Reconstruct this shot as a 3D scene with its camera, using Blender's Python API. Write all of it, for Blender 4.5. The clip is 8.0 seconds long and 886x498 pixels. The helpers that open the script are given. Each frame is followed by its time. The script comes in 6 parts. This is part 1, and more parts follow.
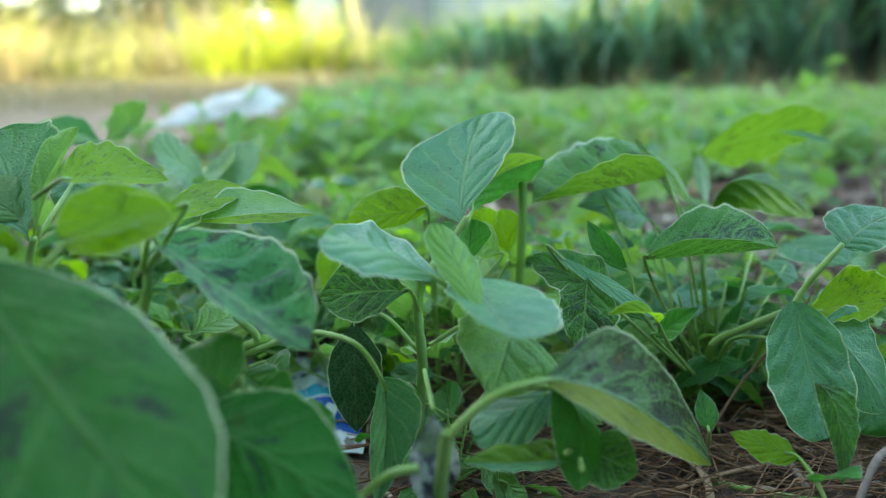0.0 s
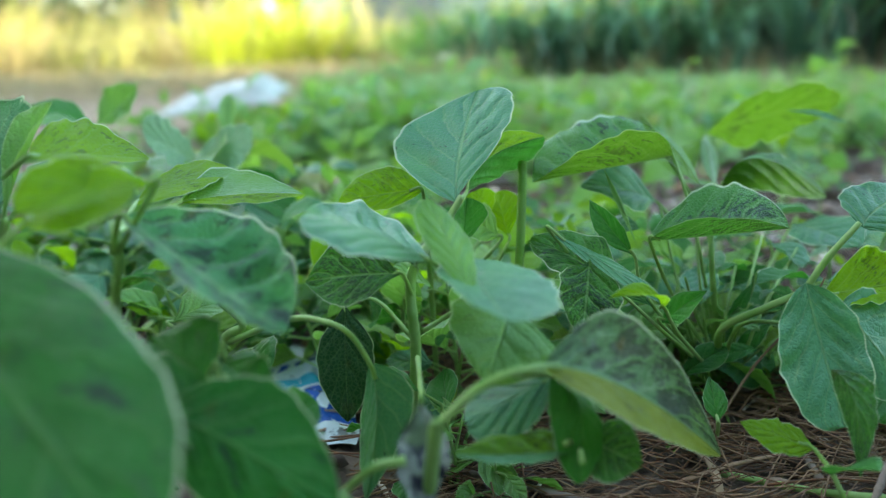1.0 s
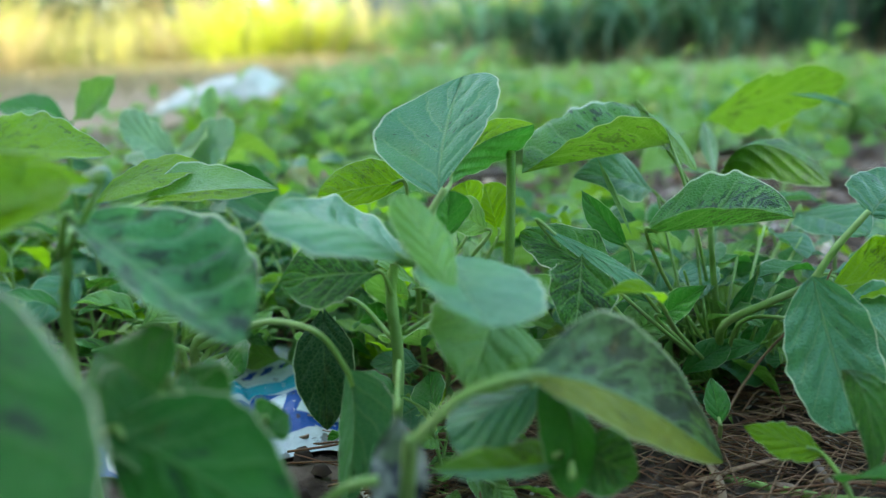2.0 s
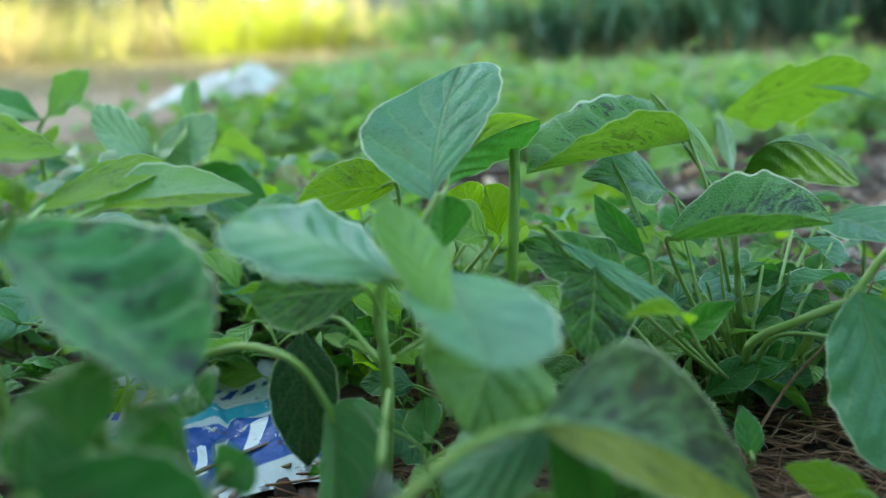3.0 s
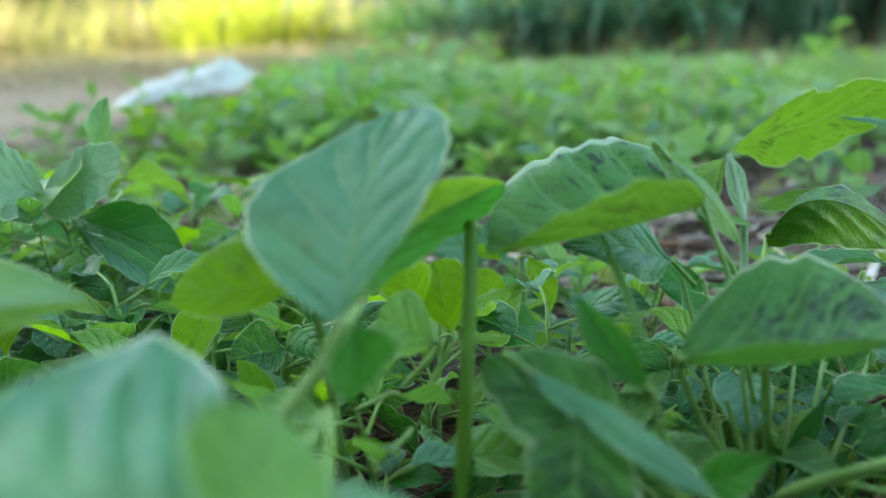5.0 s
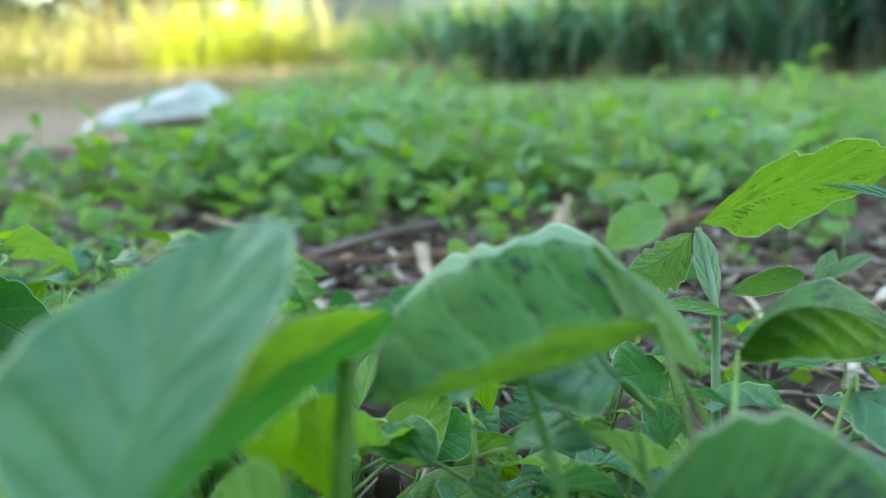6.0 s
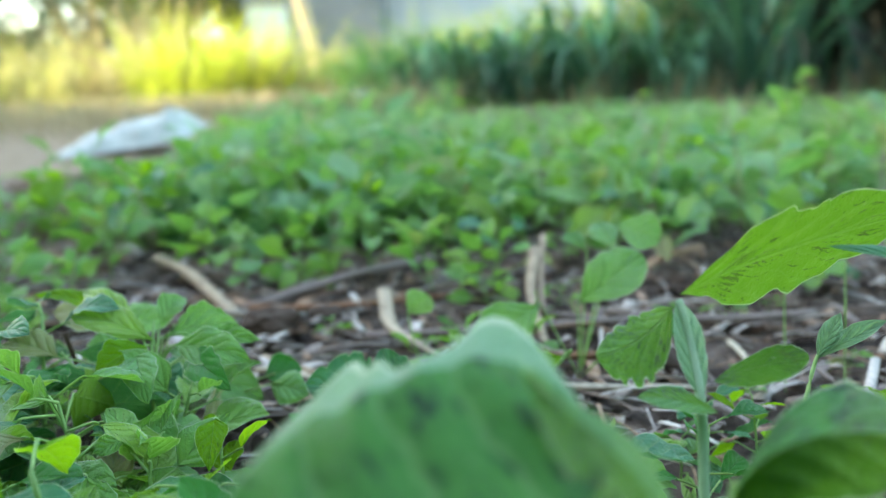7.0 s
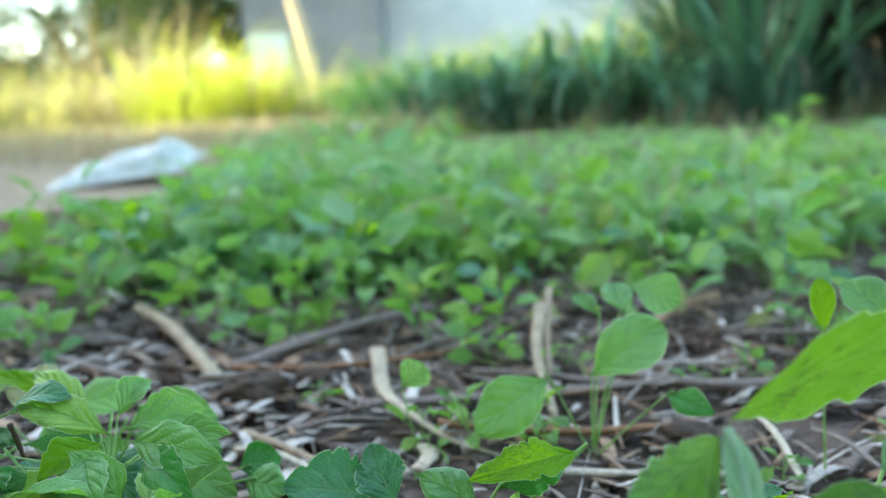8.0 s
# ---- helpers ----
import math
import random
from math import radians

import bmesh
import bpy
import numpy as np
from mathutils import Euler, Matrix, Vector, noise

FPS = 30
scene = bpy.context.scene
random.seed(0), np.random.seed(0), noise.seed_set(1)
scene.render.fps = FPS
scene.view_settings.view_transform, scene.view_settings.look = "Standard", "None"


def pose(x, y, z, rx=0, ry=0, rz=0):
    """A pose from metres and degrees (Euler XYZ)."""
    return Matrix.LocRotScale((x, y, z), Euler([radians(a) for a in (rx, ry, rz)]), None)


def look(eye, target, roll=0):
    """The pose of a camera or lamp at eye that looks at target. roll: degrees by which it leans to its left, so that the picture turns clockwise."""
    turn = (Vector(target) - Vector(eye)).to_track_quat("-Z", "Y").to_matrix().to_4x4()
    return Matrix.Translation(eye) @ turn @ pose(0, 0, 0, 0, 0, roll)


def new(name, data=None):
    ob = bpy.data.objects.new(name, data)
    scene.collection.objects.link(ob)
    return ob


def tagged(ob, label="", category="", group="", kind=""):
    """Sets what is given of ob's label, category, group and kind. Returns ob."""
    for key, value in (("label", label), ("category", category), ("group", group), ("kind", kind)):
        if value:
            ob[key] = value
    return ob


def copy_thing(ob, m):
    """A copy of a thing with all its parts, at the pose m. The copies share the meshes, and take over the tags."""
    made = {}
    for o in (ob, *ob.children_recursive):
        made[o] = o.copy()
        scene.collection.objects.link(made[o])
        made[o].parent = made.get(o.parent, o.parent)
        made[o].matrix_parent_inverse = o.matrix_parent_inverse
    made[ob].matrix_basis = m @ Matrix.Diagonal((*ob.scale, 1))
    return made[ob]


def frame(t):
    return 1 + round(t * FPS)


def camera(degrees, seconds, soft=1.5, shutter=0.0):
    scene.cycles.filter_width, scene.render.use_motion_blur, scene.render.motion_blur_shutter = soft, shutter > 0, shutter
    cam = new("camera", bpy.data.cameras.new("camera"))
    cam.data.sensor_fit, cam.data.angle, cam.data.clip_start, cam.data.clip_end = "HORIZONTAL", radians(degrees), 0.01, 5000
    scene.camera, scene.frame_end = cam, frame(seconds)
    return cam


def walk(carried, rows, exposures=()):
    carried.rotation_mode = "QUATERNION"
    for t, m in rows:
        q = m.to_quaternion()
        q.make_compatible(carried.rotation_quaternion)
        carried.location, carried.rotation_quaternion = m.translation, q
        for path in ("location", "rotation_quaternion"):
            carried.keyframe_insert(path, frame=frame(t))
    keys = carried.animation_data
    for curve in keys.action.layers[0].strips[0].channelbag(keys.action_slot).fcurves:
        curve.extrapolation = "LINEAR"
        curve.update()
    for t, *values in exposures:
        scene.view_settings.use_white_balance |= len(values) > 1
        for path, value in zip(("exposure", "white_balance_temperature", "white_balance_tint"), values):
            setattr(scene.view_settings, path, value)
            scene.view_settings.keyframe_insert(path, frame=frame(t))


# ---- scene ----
cam = camera(63.0, 8.0, soft=1.3)
PATH = [
    (0, (0.072, 0.0, 0.253), (0.008, 1.94, -0.226), -1.2),
    (0.5, (0.075, 0.01, 0.25), (0.001, 1.949, -0.234), -1.4),
    (1, (0.078, 0.019, 0.243), (-0.004, 1.952, -0.262), -1.6),
    (1.5, (0.085, 0.028, 0.241), (0.0, 1.958, -0.278), -2.1),
    (3, (0.087, 0.088, 0.234), (0.002, 2.013, -0.302), -2.6),
    (3.5, (0.085, 0.115, 0.242), (-0.003, 2.038, -0.302), -2.6),
    (4, (0.087, 0.147, 0.245), (0.002, 2.068, -0.307), -2.5),
    (4.5, (0.093, 0.17, 0.244), (0.026, 2.088, -0.318), -2.4),
    (6, (0.143, 0.286, 0.268), (0.145, 2.221, -0.238), -1.7),
    (6.5, (0.161, 0.321, 0.265), (0.177, 2.263, -0.212), -2.1),
    (7, (0.175, 0.366, 0.275), (0.206, 2.315, -0.173), -2.1),
    (7.5, (0.176, 0.402, 0.287), (0.21, 2.359, -0.125), -2.1),
    (8, (0.18, 0.436, 0.297), (0.212, 2.398, -0.09), -2.3),
]
walk(cam, [(t, look(eye, target, roll)) for t, eye, target, roll in PATH], [(0, 3.17, 7500, 0), (4, 3.10, 7500, 0), (6.5, 3.08, 7500, 0), (7.5, 3.13, 7100, 0), (8, 3.13, 7100, 0)])
# A slow slide forward, low over a weedy garden bed. The lens is wide open and focused at about forty centimetres.
cam.data.dof.use_dof = True
cam.data.dof.focus_distance = 0.42
cam.data.dof.aperture_fstop = 3.7

# ---- sky, sun ----
SUN_ELEVATION, SUN_FROM = 25.0, (-1.0, 0.11)
world = bpy.data.worlds.new("sky")
scene.world = world
world.use_nodes = True
sky = world.node_tree.nodes.new("ShaderNodeTexSky")
sky.sky_type, sky.sun_disc = "NISHITA", False
sky.sun_elevation = radians(SUN_ELEVATION)
sky.sun_rotation = math.atan2(SUN_FROM[0], SUN_FROM[1])
sky.air_density, sky.dust_density, sky.ozone_density = 1.0, 1.5, 1.0
back = world.node_tree.nodes["Background"]
world.node_tree.links.new(sky.outputs[0], back.inputs[0])
back.inputs[1].default_value = 0.15
sun = new("sun", bpy.data.lights.new("sun", "SUN"))
sun.data.energy, sun.data.angle, sun.data.color = 3.0, radians(0.5), (1.0, 0.93, 0.78)
_h = math.cos(radians(SUN_ELEVATION)) / math.hypot(*SUN_FROM)
sun.matrix_world = look((SUN_FROM[0] * _h * 50, SUN_FROM[1] * _h * 50, math.sin(radians(SUN_ELEVATION)) * 50), (0, 0, 0))


# ---- materials ----
class Nodes:
    """Short words for building a node material."""

    def __init__(self, name):
        self.mat = bpy.data.materials.new(name)
        self.mat.use_nodes = True
        self.tree = self.mat.node_tree
        self.bsdf = self.tree.nodes["Principled BSDF"]
        self.out = self.tree.nodes["Material Output"]

    def put(self, socket, value):
        if isinstance(value, bpy.types.NodeSocket):
            self.tree.links.new(value, socket)
        elif hasattr(socket.default_value, "__len__") and not hasattr(value, "__len__"):
            socket.default_value = [value] * len(socket.default_value)
        elif hasattr(value, "__len__") and len(value) == 3 and len(socket.default_value) == 4:
            socket.default_value = (*value, 1)
        else:
            socket.default_value = value

    def math(self, op, a, b=0.0, c=0.0):
        n = self.tree.nodes.new("ShaderNodeMath")
        n.operation = op
        for s, v in zip(n.inputs, (a, b, c)):
            self.put(s, v)
        return n.outputs[0]

    def ramp(self, x, lo, hi, a=0.0, b=1.0):
        n = self.tree.nodes.new("ShaderNodeMapRange")
        n.interpolation_type = "SMOOTHSTEP"
        for s, v in zip(n.inputs[:5], (x, lo, hi, a, b)):
            self.put(s, v)
        return n.outputs[0]

    def mix(self, f, a, b, how="MIX"):
        n = self.tree.nodes.new("ShaderNodeMix")
        n.data_type, n.blend_type = "RGBA", how
        self.put(n.inputs[0], f), self.put(n.inputs[6], a), self.put(n.inputs[7], b)
        return n.outputs[2]

    def noise(self, scale, detail=3.0, rough=0.55, where=None, stretch=None):
        n = self.tree.nodes.new("ShaderNodeTexNoise")
        self.put(n.inputs["Scale"], scale), self.put(n.inputs["Detail"], detail), self.put(n.inputs["Roughness"], rough)
        where = where or self.position()
        if stretch:
            m = self.tree.nodes.new("ShaderNodeMapping")
            m.inputs["Scale"].default_value = stretch
            self.tree.links.new(where, m.inputs[0])
            where = m.outputs[0]
        self.tree.links.new(where, n.inputs["Vector"])
        return n.outputs[0]

    def position(self):
        return self.tree.nodes.new("ShaderNodeNewGeometry").outputs["Position"]

    def join(self, x, y, z):
        n = self.tree.nodes.new("ShaderNodeCombineXYZ")
        for s, v in zip(n.inputs, (x, y, z)):
            self.put(s, v)
        return n.outputs[0]

    def cells(self, scale):
        """How far it is to the edge of an irregular mesh of cells."""
        n = self.tree.nodes.new("ShaderNodeTexVoronoi")
        n.feature = "DISTANCE_TO_EDGE"
        n.inputs["Scale"].default_value = scale
        self.tree.links.new(self.position(), n.inputs["Vector"])
        return n.outputs[0]

    def split(self, vector):
        n = self.tree.nodes.new("ShaderNodeSeparateXYZ")
        self.tree.links.new(vector, n.inputs[0])
        return n.outputs

    def uv(self):
        return self.split(self.tree.nodes.new("ShaderNodeTexCoord").outputs["UV"])

    def object_random(self):
        return self.tree.nodes.new("ShaderNodeObjectInfo").outputs["Random"]

    def island_random(self):
        return self.tree.nodes.new("ShaderNodeNewGeometry").outputs["Random Per Island"]

    def bump(self, height, distance, strength=1.0):
        n = self.tree.nodes.new("ShaderNodeBump")
        self.put(n.inputs["Height"], height)
        n.inputs["Distance"].default_value, n.inputs["Strength"].default_value = distance, strength
        self.tree.links.new(n.outputs[0], self.bsdf.inputs["Normal"])
        return n.outputs[0]

    def done(self, color, rough=0.6, specular=0.4, metal=0.0):
        self.put(self.bsdf.inputs["Base Color"], color)
        self.put(self.bsdf.inputs["Roughness"], rough)
        self.bsdf.inputs["Specular IOR Level"].default_value = specular
        self.bsdf.inputs["Metallic"].default_value = metal
        return self.mat

    def thin(self, color, amount, normal=None):
        """Lets light through a thin sheet."""
        t = self.tree.nodes.new("ShaderNodeBsdfTranslucent")
        self.put(t.inputs[0], color)
        if normal:
            self.tree.links.new(normal, t.inputs[1])
        m = self.tree.nodes.new("ShaderNodeMixShader")
        m.inputs[0].default_value = amount
        self.tree.links.new(self.bsdf.outputs[0], m.inputs[1])
        self.tree.links.new(t.outputs[0], m.inputs[2])
        self.tree.links.new(m.outputs[0], self.out.inputs[0])


def leaf_material(name, low, high, through_color, blotch=0.0, amount=0.4, veins=5.0, island=False, scars=0.0, gloss=0.29, show=0.26, varied=False, shine=0.6, relief=1.0, patch=1.0):
    """A thin veined leaf: u runs along the midrib, v across from edge to edge."""
    n = Nodes(name)
    u, v, _ = n.uv()
    av = n.math("ABSOLUTE", v)
    wander = n.math("MULTIPLY", n.math("SUBTRACT", n.math("ADD", n.noise(90, 2), n.noise(30, 1)), 1.0), 0.45)
    c = n.math("ADD", n.math("SUBTRACT", n.math("MULTIPLY", u, veins), n.math("MULTIPLY", n.math("POWER", av, 0.85), 1.7)), wander)
    off = n.math("ABSOLUTE", n.math("SUBTRACT", n.math("FRACT", c), 0.5))
    lateral = n.math("MULTIPLY", n.ramp(off, 0.015, 0.085, 1.0, 0.0), n.ramp(av, 0.99, 0.75))
    midrib = n.ramp(av, 0.012, 0.055, 1.0, 0.0)
    dome = n.math("POWER", n.ramp(off, 0.02, 0.42), 0.6)
    net = n.cells(420)
    vein = n.math("MAXIMUM", n.math("MULTIPLY", lateral, 0.75), midrib)
    rnd = n.island_random() if island else n.object_random()
    tone = n.math("ADD", n.math("MULTIPLY", n.noise(32, 5, 0.65), 0.8), n.math("MULTIPLY", rnd, 0.30))
    color = n.mix(n.ramp(tone, 0.32, 0.80), low, high)
    color = n.mix(n.math("MULTIPLY", n.ramp(n.noise(14, 2), 0.5, 0.7), 0.30), color, through_color)
    if varied:
        color = n.mix(n.ramp(rnd, 0.52, 0.85, 0.0, 0.75), color, (0.27, 0.43, 0.03))
        color = n.mix(n.ramp(rnd, 0.0, 0.12, 0.7, 0.0), color, (0.05, 0.19, 0.075))
        cool = n.ramp(n.noise(3.0, 3), 0.46, 0.60)
        color = n.mix(n.math("MULTIPLY", cool, 0.60 if island else 0.2), color, (0.14, 0.35, 0.21))
        color = n.mix(n.ramp(rnd, 0.94, 0.95, 0.0, 0.85), color, (0.34, 0.23, 0.12))
    fine = n.noise(700, 3, 0.6)
    color = n.mix(n.ramp(fine, 0.35, 0.7, 0.0, 0.16), color, high)
    color = n.mix(n.math("MULTIPLY", n.ramp(net, 0.05, 0.16, 1.0, 0.0), 0.10), color, (0.24, 0.40, 0.15))
    color = n.mix(n.math("MULTIPLY", vein, show), color, (0.30, 0.45, 0.19))
    if blotch:
        # dashes that run with the side veins and gather in patches
        dash = n.noise(1.0, 4, 0.62, n.join(n.math("MULTIPLY", c, 8.0 / patch), n.math("MULTIPLY", av, 6.5 / patch), n.math("MULTIPLY", rnd, 40.0)))
        mark = n.math("ADD", dash, n.math("MULTIPLY", n.math("SUBTRACT", n.noise(330, 3, 0.6), 0.5), 0.35))
        mark = n.math("SUBTRACT", mark, n.math("MULTIPLY", vein, 0.25))
        mark = n.math("ADD", mark, n.math("MULTIPLY", n.math("SUBTRACT", n.noise(30, 2), 0.5), 0.60))
        mark = n.ramp(mark, 0.74 - 0.29 * blotch, 0.80 - 0.29 * blotch)
        color = n.mix(n.math("MULTIPLY", mark, 0.88), color, (0.022, 0.026, 0.034))
        rust = n.ramp(n.noise(60, 2), 0.66, 0.74)
        color = n.mix(n.math("MULTIPLY", rust, 0.5 * blotch), color, (0.12, 0.07, 0.02))
    if scars:
        dots = n.ramp(n.noise(260, 2, 0.5), 0.70, 0.76)
        color = n.mix(n.math("MULTIPLY", dots, scars), color, (0.32, 0.36, 0.22))
    # pale edge line, the rim's highlight painted into the colour
    color = n.mix(n.math("MULTIPLY", n.ramp(av, 0.952, 0.985), 0.9), color, (0.58, 0.66, 0.42))
    height = n.math("SUBTRACT", n.math("MULTIPLY", n.math("MULTIPLY", dome, n.ramp(av, 1.0, 0.6)), 0.36 * relief), n.math("MULTIPLY", midrib, 0.4))
    height = n.math("ADD", height, n.math("ADD", n.math("MULTIPLY", n.noise(420, 3), 0.15), n.math("MULTIPLY", n.noise(110, 3), 0.55)))
    height = n.math("ADD", height, n.math("MULTIPLY", n.ramp(net, 0.0, 0.25), 0.10 * relief))
    normal = n.bump(height, 0.0022, 1.0)
    n.done(color, n.ramp(n.noise(300, 2), 0.3, 0.7, gloss, gloss + 0.16), shine)
    n.thin(n.mix(0.55, color, through_color, "MIX"), amount, normal)
    return n.mat


# green leaf whose bluish cast paints in the sky's sheen
LEAF_SKY_SHEEN = leaf_material("leaf_green_sky_sheen", (0.033, 0.160, 0.070), (0.074, 0.265, 0.128), (0.13, 0.38, 0.05), 0.30, 0.34, scars=0.3, show=0.36, shine=0.5)
LEAF_PURPLE = leaf_material("leaf_purple_spotted", (0.030, 0.17, 0.050), (0.075, 0.30, 0.10), (0.14, 0.40, 0.03), 0.80, 0.34, scars=0.2, show=0.42, shine=0.16, relief=2.2, patch=2.2)
LEAF_MOTTLED = leaf_material("leaf_mottled", (0.032, 0.135, 0.028), (0.074, 0.24, 0.05), (0.13, 0.38, 0.015), 0.72, 0.36, scars=0.3, show=0.42, shine=0.14, relief=1.7)
LEAF_YELLOW = leaf_material("leaf_yellow_green", (0.125, 0.30, 0.010), (0.21, 0.42, 0.018), (0.40, 0.68, 0.006), 0.42, 0.62, scars=0.25, shine=0.10, gloss=0.45)
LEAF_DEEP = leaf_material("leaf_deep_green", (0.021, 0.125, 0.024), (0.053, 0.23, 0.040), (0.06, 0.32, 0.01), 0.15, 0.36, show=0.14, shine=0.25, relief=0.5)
LEAF_LIME = leaf_material("leaf_lime_green", (0.085, 0.22, 0.018), (0.15, 0.33, 0.03), (0.22, 0.45, 0.012), 0.48, 0.46, scars=0.4, show=0.2, shine=0.25, relief=0.55)
LEAF_BROAD = leaf_material("leaf_broad_spotted", (0.013, 0.115, 0.018), (0.042, 0.235, 0.046), (0.05, 0.30, 0.04), 0.56, 0.40, scars=0.15, show=0.16, shine=0.16, relief=1.3, patch=3.5)
LEAF_TURNED = leaf_material("leaf_underside_dull", (0.055, 0.155, 0.016), (0.105, 0.235, 0.026), (0.17, 0.36, 0.012), 0.55, 0.42, scars=0.4, show=0.25, shine=0.2, relief=0.55)
LEAF_RUST = leaf_material("leaf_underside_rusty", (0.15, 0.19, 0.015), (0.25, 0.28, 0.03), (0.36, 0.42, 0.01), 0.45, 0.42, show=0.3, shine=0.2, patch=2.0)
LEAF_FROST = leaf_material("leaf_frosted_pale", (0.13, 0.28, 0.12), (0.22, 0.39, 0.20), (0.27, 0.48, 0.13), 0.0, 0.35, show=0.3, shine=0.5)
LEAF_BRONZE = leaf_material("leaf_bronze", (0.055, 0.14, 0.055), (0.115, 0.23, 0.10), (0.22, 0.36, 0.02), 1.0, 0.16, show=0.16, shine=0.22, patch=1.8)
LEAF_PALE = leaf_material("leaf_pale_green", (0.10, 0.26, 0.07), (0.18, 0.38, 0.12), (0.28, 0.56, 0.04), 0.1, 0.46, show=0.18, shine=0.35)
LEAF_SEED = leaf_material("seedling_leaf", (0.10, 0.28, 0.045), (0.24, 0.48, 0.11), (0.26, 0.54, 0.03), 0.1, 0.44, varied=True, shine=0.7, relief=1.2)
# much darker than the other leaves, for one hanging leaf
LEAF_DARKEST = leaf_material("leaf_blackish_green", (0.010, 0.045, 0.014), (0.028, 0.085, 0.030), (0.03, 0.10, 0.01), 0.3, 0.15, show=0.1, shine=0.15)
LEAF_CROWN = leaf_material("tree_leaf", (0.018, 0.045, 0.012), (0.04, 0.085, 0.02), (0.08, 0.14, 0.02), 0.0, 0.2, 5.0, island=True)
LEAF_FIELD = leaf_material("field_leaf", (0.080, 0.235, 0.045), (0.36, 0.60, 0.19), (0.30, 0.60, 0.04), 0.1, 0.48, 5.0, island=True, varied=True, shine=0.9)


def stem_material(name, low, high):
    n = Nodes(name)
    color = n.mix(n.ramp(n.noise(55, 3), 0.3, 0.7), low, high)
    color = n.mix(n.math("MULTIPLY", n.ramp(n.noise(18, 2), 0.55, 0.75), 0.18), color, (0.20, 0.10, 0.07))
    n.bump(n.noise(500, 2, stretch=(1, 1, 0.15)), 0.0005)
    n.done(color, 0.45)
    n.thin(high, 0.25)
    return n.mat


STEM = stem_material("stem_green", (0.17, 0.33, 0.06), (0.32, 0.50, 0.17))
STEM_FROST = stem_material("stem_frosted", (0.24, 0.40, 0.20), (0.36, 0.52, 0.32))
STEM_PALE = stem_material("petiole_pale", (0.20, 0.37, 0.06), (0.35, 0.53, 0.19))


def fibre_material(name, tones, scale=120, rough=0.8, island=False):
    """Dry stalk, straw or bark: long grain, stains, a tone for each piece."""
    n = Nodes(name)
    rnd = n.island_random() if island else n.object_random()
    color = n.mix(n.ramp(rnd, 0.1, 0.5), tones[0], tones[1])
    color = n.mix(n.ramp(rnd, 0.55, 0.95), color, tones[2])
    grain = n.noise(scale, 4, 0.65, stretch=(1.0, 0.35, 1.6))
    color = n.mix(n.ramp(grain, 0.38, 0.78, 0.0, 0.5), color, (0.05, 0.038, 0.03))
    n.bump(grain, 0.001)
    return n.done(color, rough, 0.2)


CANE = fibre_material("pale_cane", ((0.60, 0.51, 0.39), (0.44, 0.33, 0.22), (0.68, 0.61, 0.51)), 70)
STRAW = fibre_material("dry_straw", ((0.55, 0.45, 0.33), (0.36, 0.25, 0.16), (0.64, 0.57, 0.47)), 160)
LITTER = fibre_material("litter", ((0.38, 0.235, 0.15), (0.235, 0.18, 0.15), (0.62, 0.54, 0.47)), 200, island=True)
ROOTS = fibre_material("dry_roots", ((0.20, 0.095, 0.05), (0.30, 0.18, 0.11), (0.12, 0.06, 0.035)), 300, island=True)
BARK = fibre_material("tree_bark", ((0.10, 0.075, 0.055), (0.14, 0.11, 0.085), (0.08, 0.06, 0.045)), 14)
BARK_STRIP = fibre_material("bark_strip", ((0.30, 0.15, 0.08), (0.22, 0.12, 0.07), (0.36, 0.22, 0.13)), 160)
CLOD = fibre_material("earth_clod", ((0.07, 0.045, 0.03), (0.09, 0.055, 0.035), (0.06, 0.04, 0.03)), 90)


def dead_leaf_material():
    n = Nodes("withered_leaf")
    t = n.noise(110, 4, 0.65)
    color = n.mix(n.ramp(t, 0.42, 0.56), (0.035, 0.035, 0.05), (0.24, 0.26, 0.22))
    color = n.mix(n.ramp(n.noise(60, 2), 0.55, 0.7), color, (0.10, 0.14, 0.07))
    n.bump(n.noise(240, 3), 0.001)
    return n.done(color, 0.7, 0.2)


WITHERED = dead_leaf_material()


def soil_material():
    n = Nodes("soil")
    x, y, z = n.split(n.position())
    fine, mid, wide = n.noise(160, 5, 0.7), n.noise(22, 4, 0.6), n.noise(1.6, 3)
    dark = n.mix(n.ramp(mid, 0.35, 0.7), (0.052, 0.037, 0.029), (0.23, 0.17, 0.135))
    dark = n.mix(n.ramp(fine, 0.56, 0.72, 0.0, 0.5), dark, (0.20, 0.15, 0.12))
    dry = n.mix(n.ramp(mid, 0.3, 0.7), (0.26, 0.18, 0.11), (0.40, 0.30, 0.20))
    grassy = n.mix(n.ramp(n.noise(9, 4), 0.35, 0.65), (0.13, 0.17, 0.04), (0.30, 0.25, 0.10))
    # bare trodden earth on the open side, thin dry turf far off
    edge = n.math("ADD", n.math("ADD", x, n.math("MULTIPLY", wide, 1.2)), n.math("MULTIPLY", y, -0.05))
    color = n.mix(n.ramp(edge, -0.50, -0.02, 1.0, 0.0), dark, dry)
    color = n.mix(n.ramp(n.math("ADD", y, wide), 5.2, 6.6), color, dry)
    color = n.mix(n.ramp(n.math("ADD", y, wide), 8.6, 9.8), color, grassy)
    n.bump(n.math("ADD", fine, n.math("MULTIPLY", mid, 1.5)), 0.006)
    return n.done(color, 0.92, 0.15)


SOIL = soil_material()


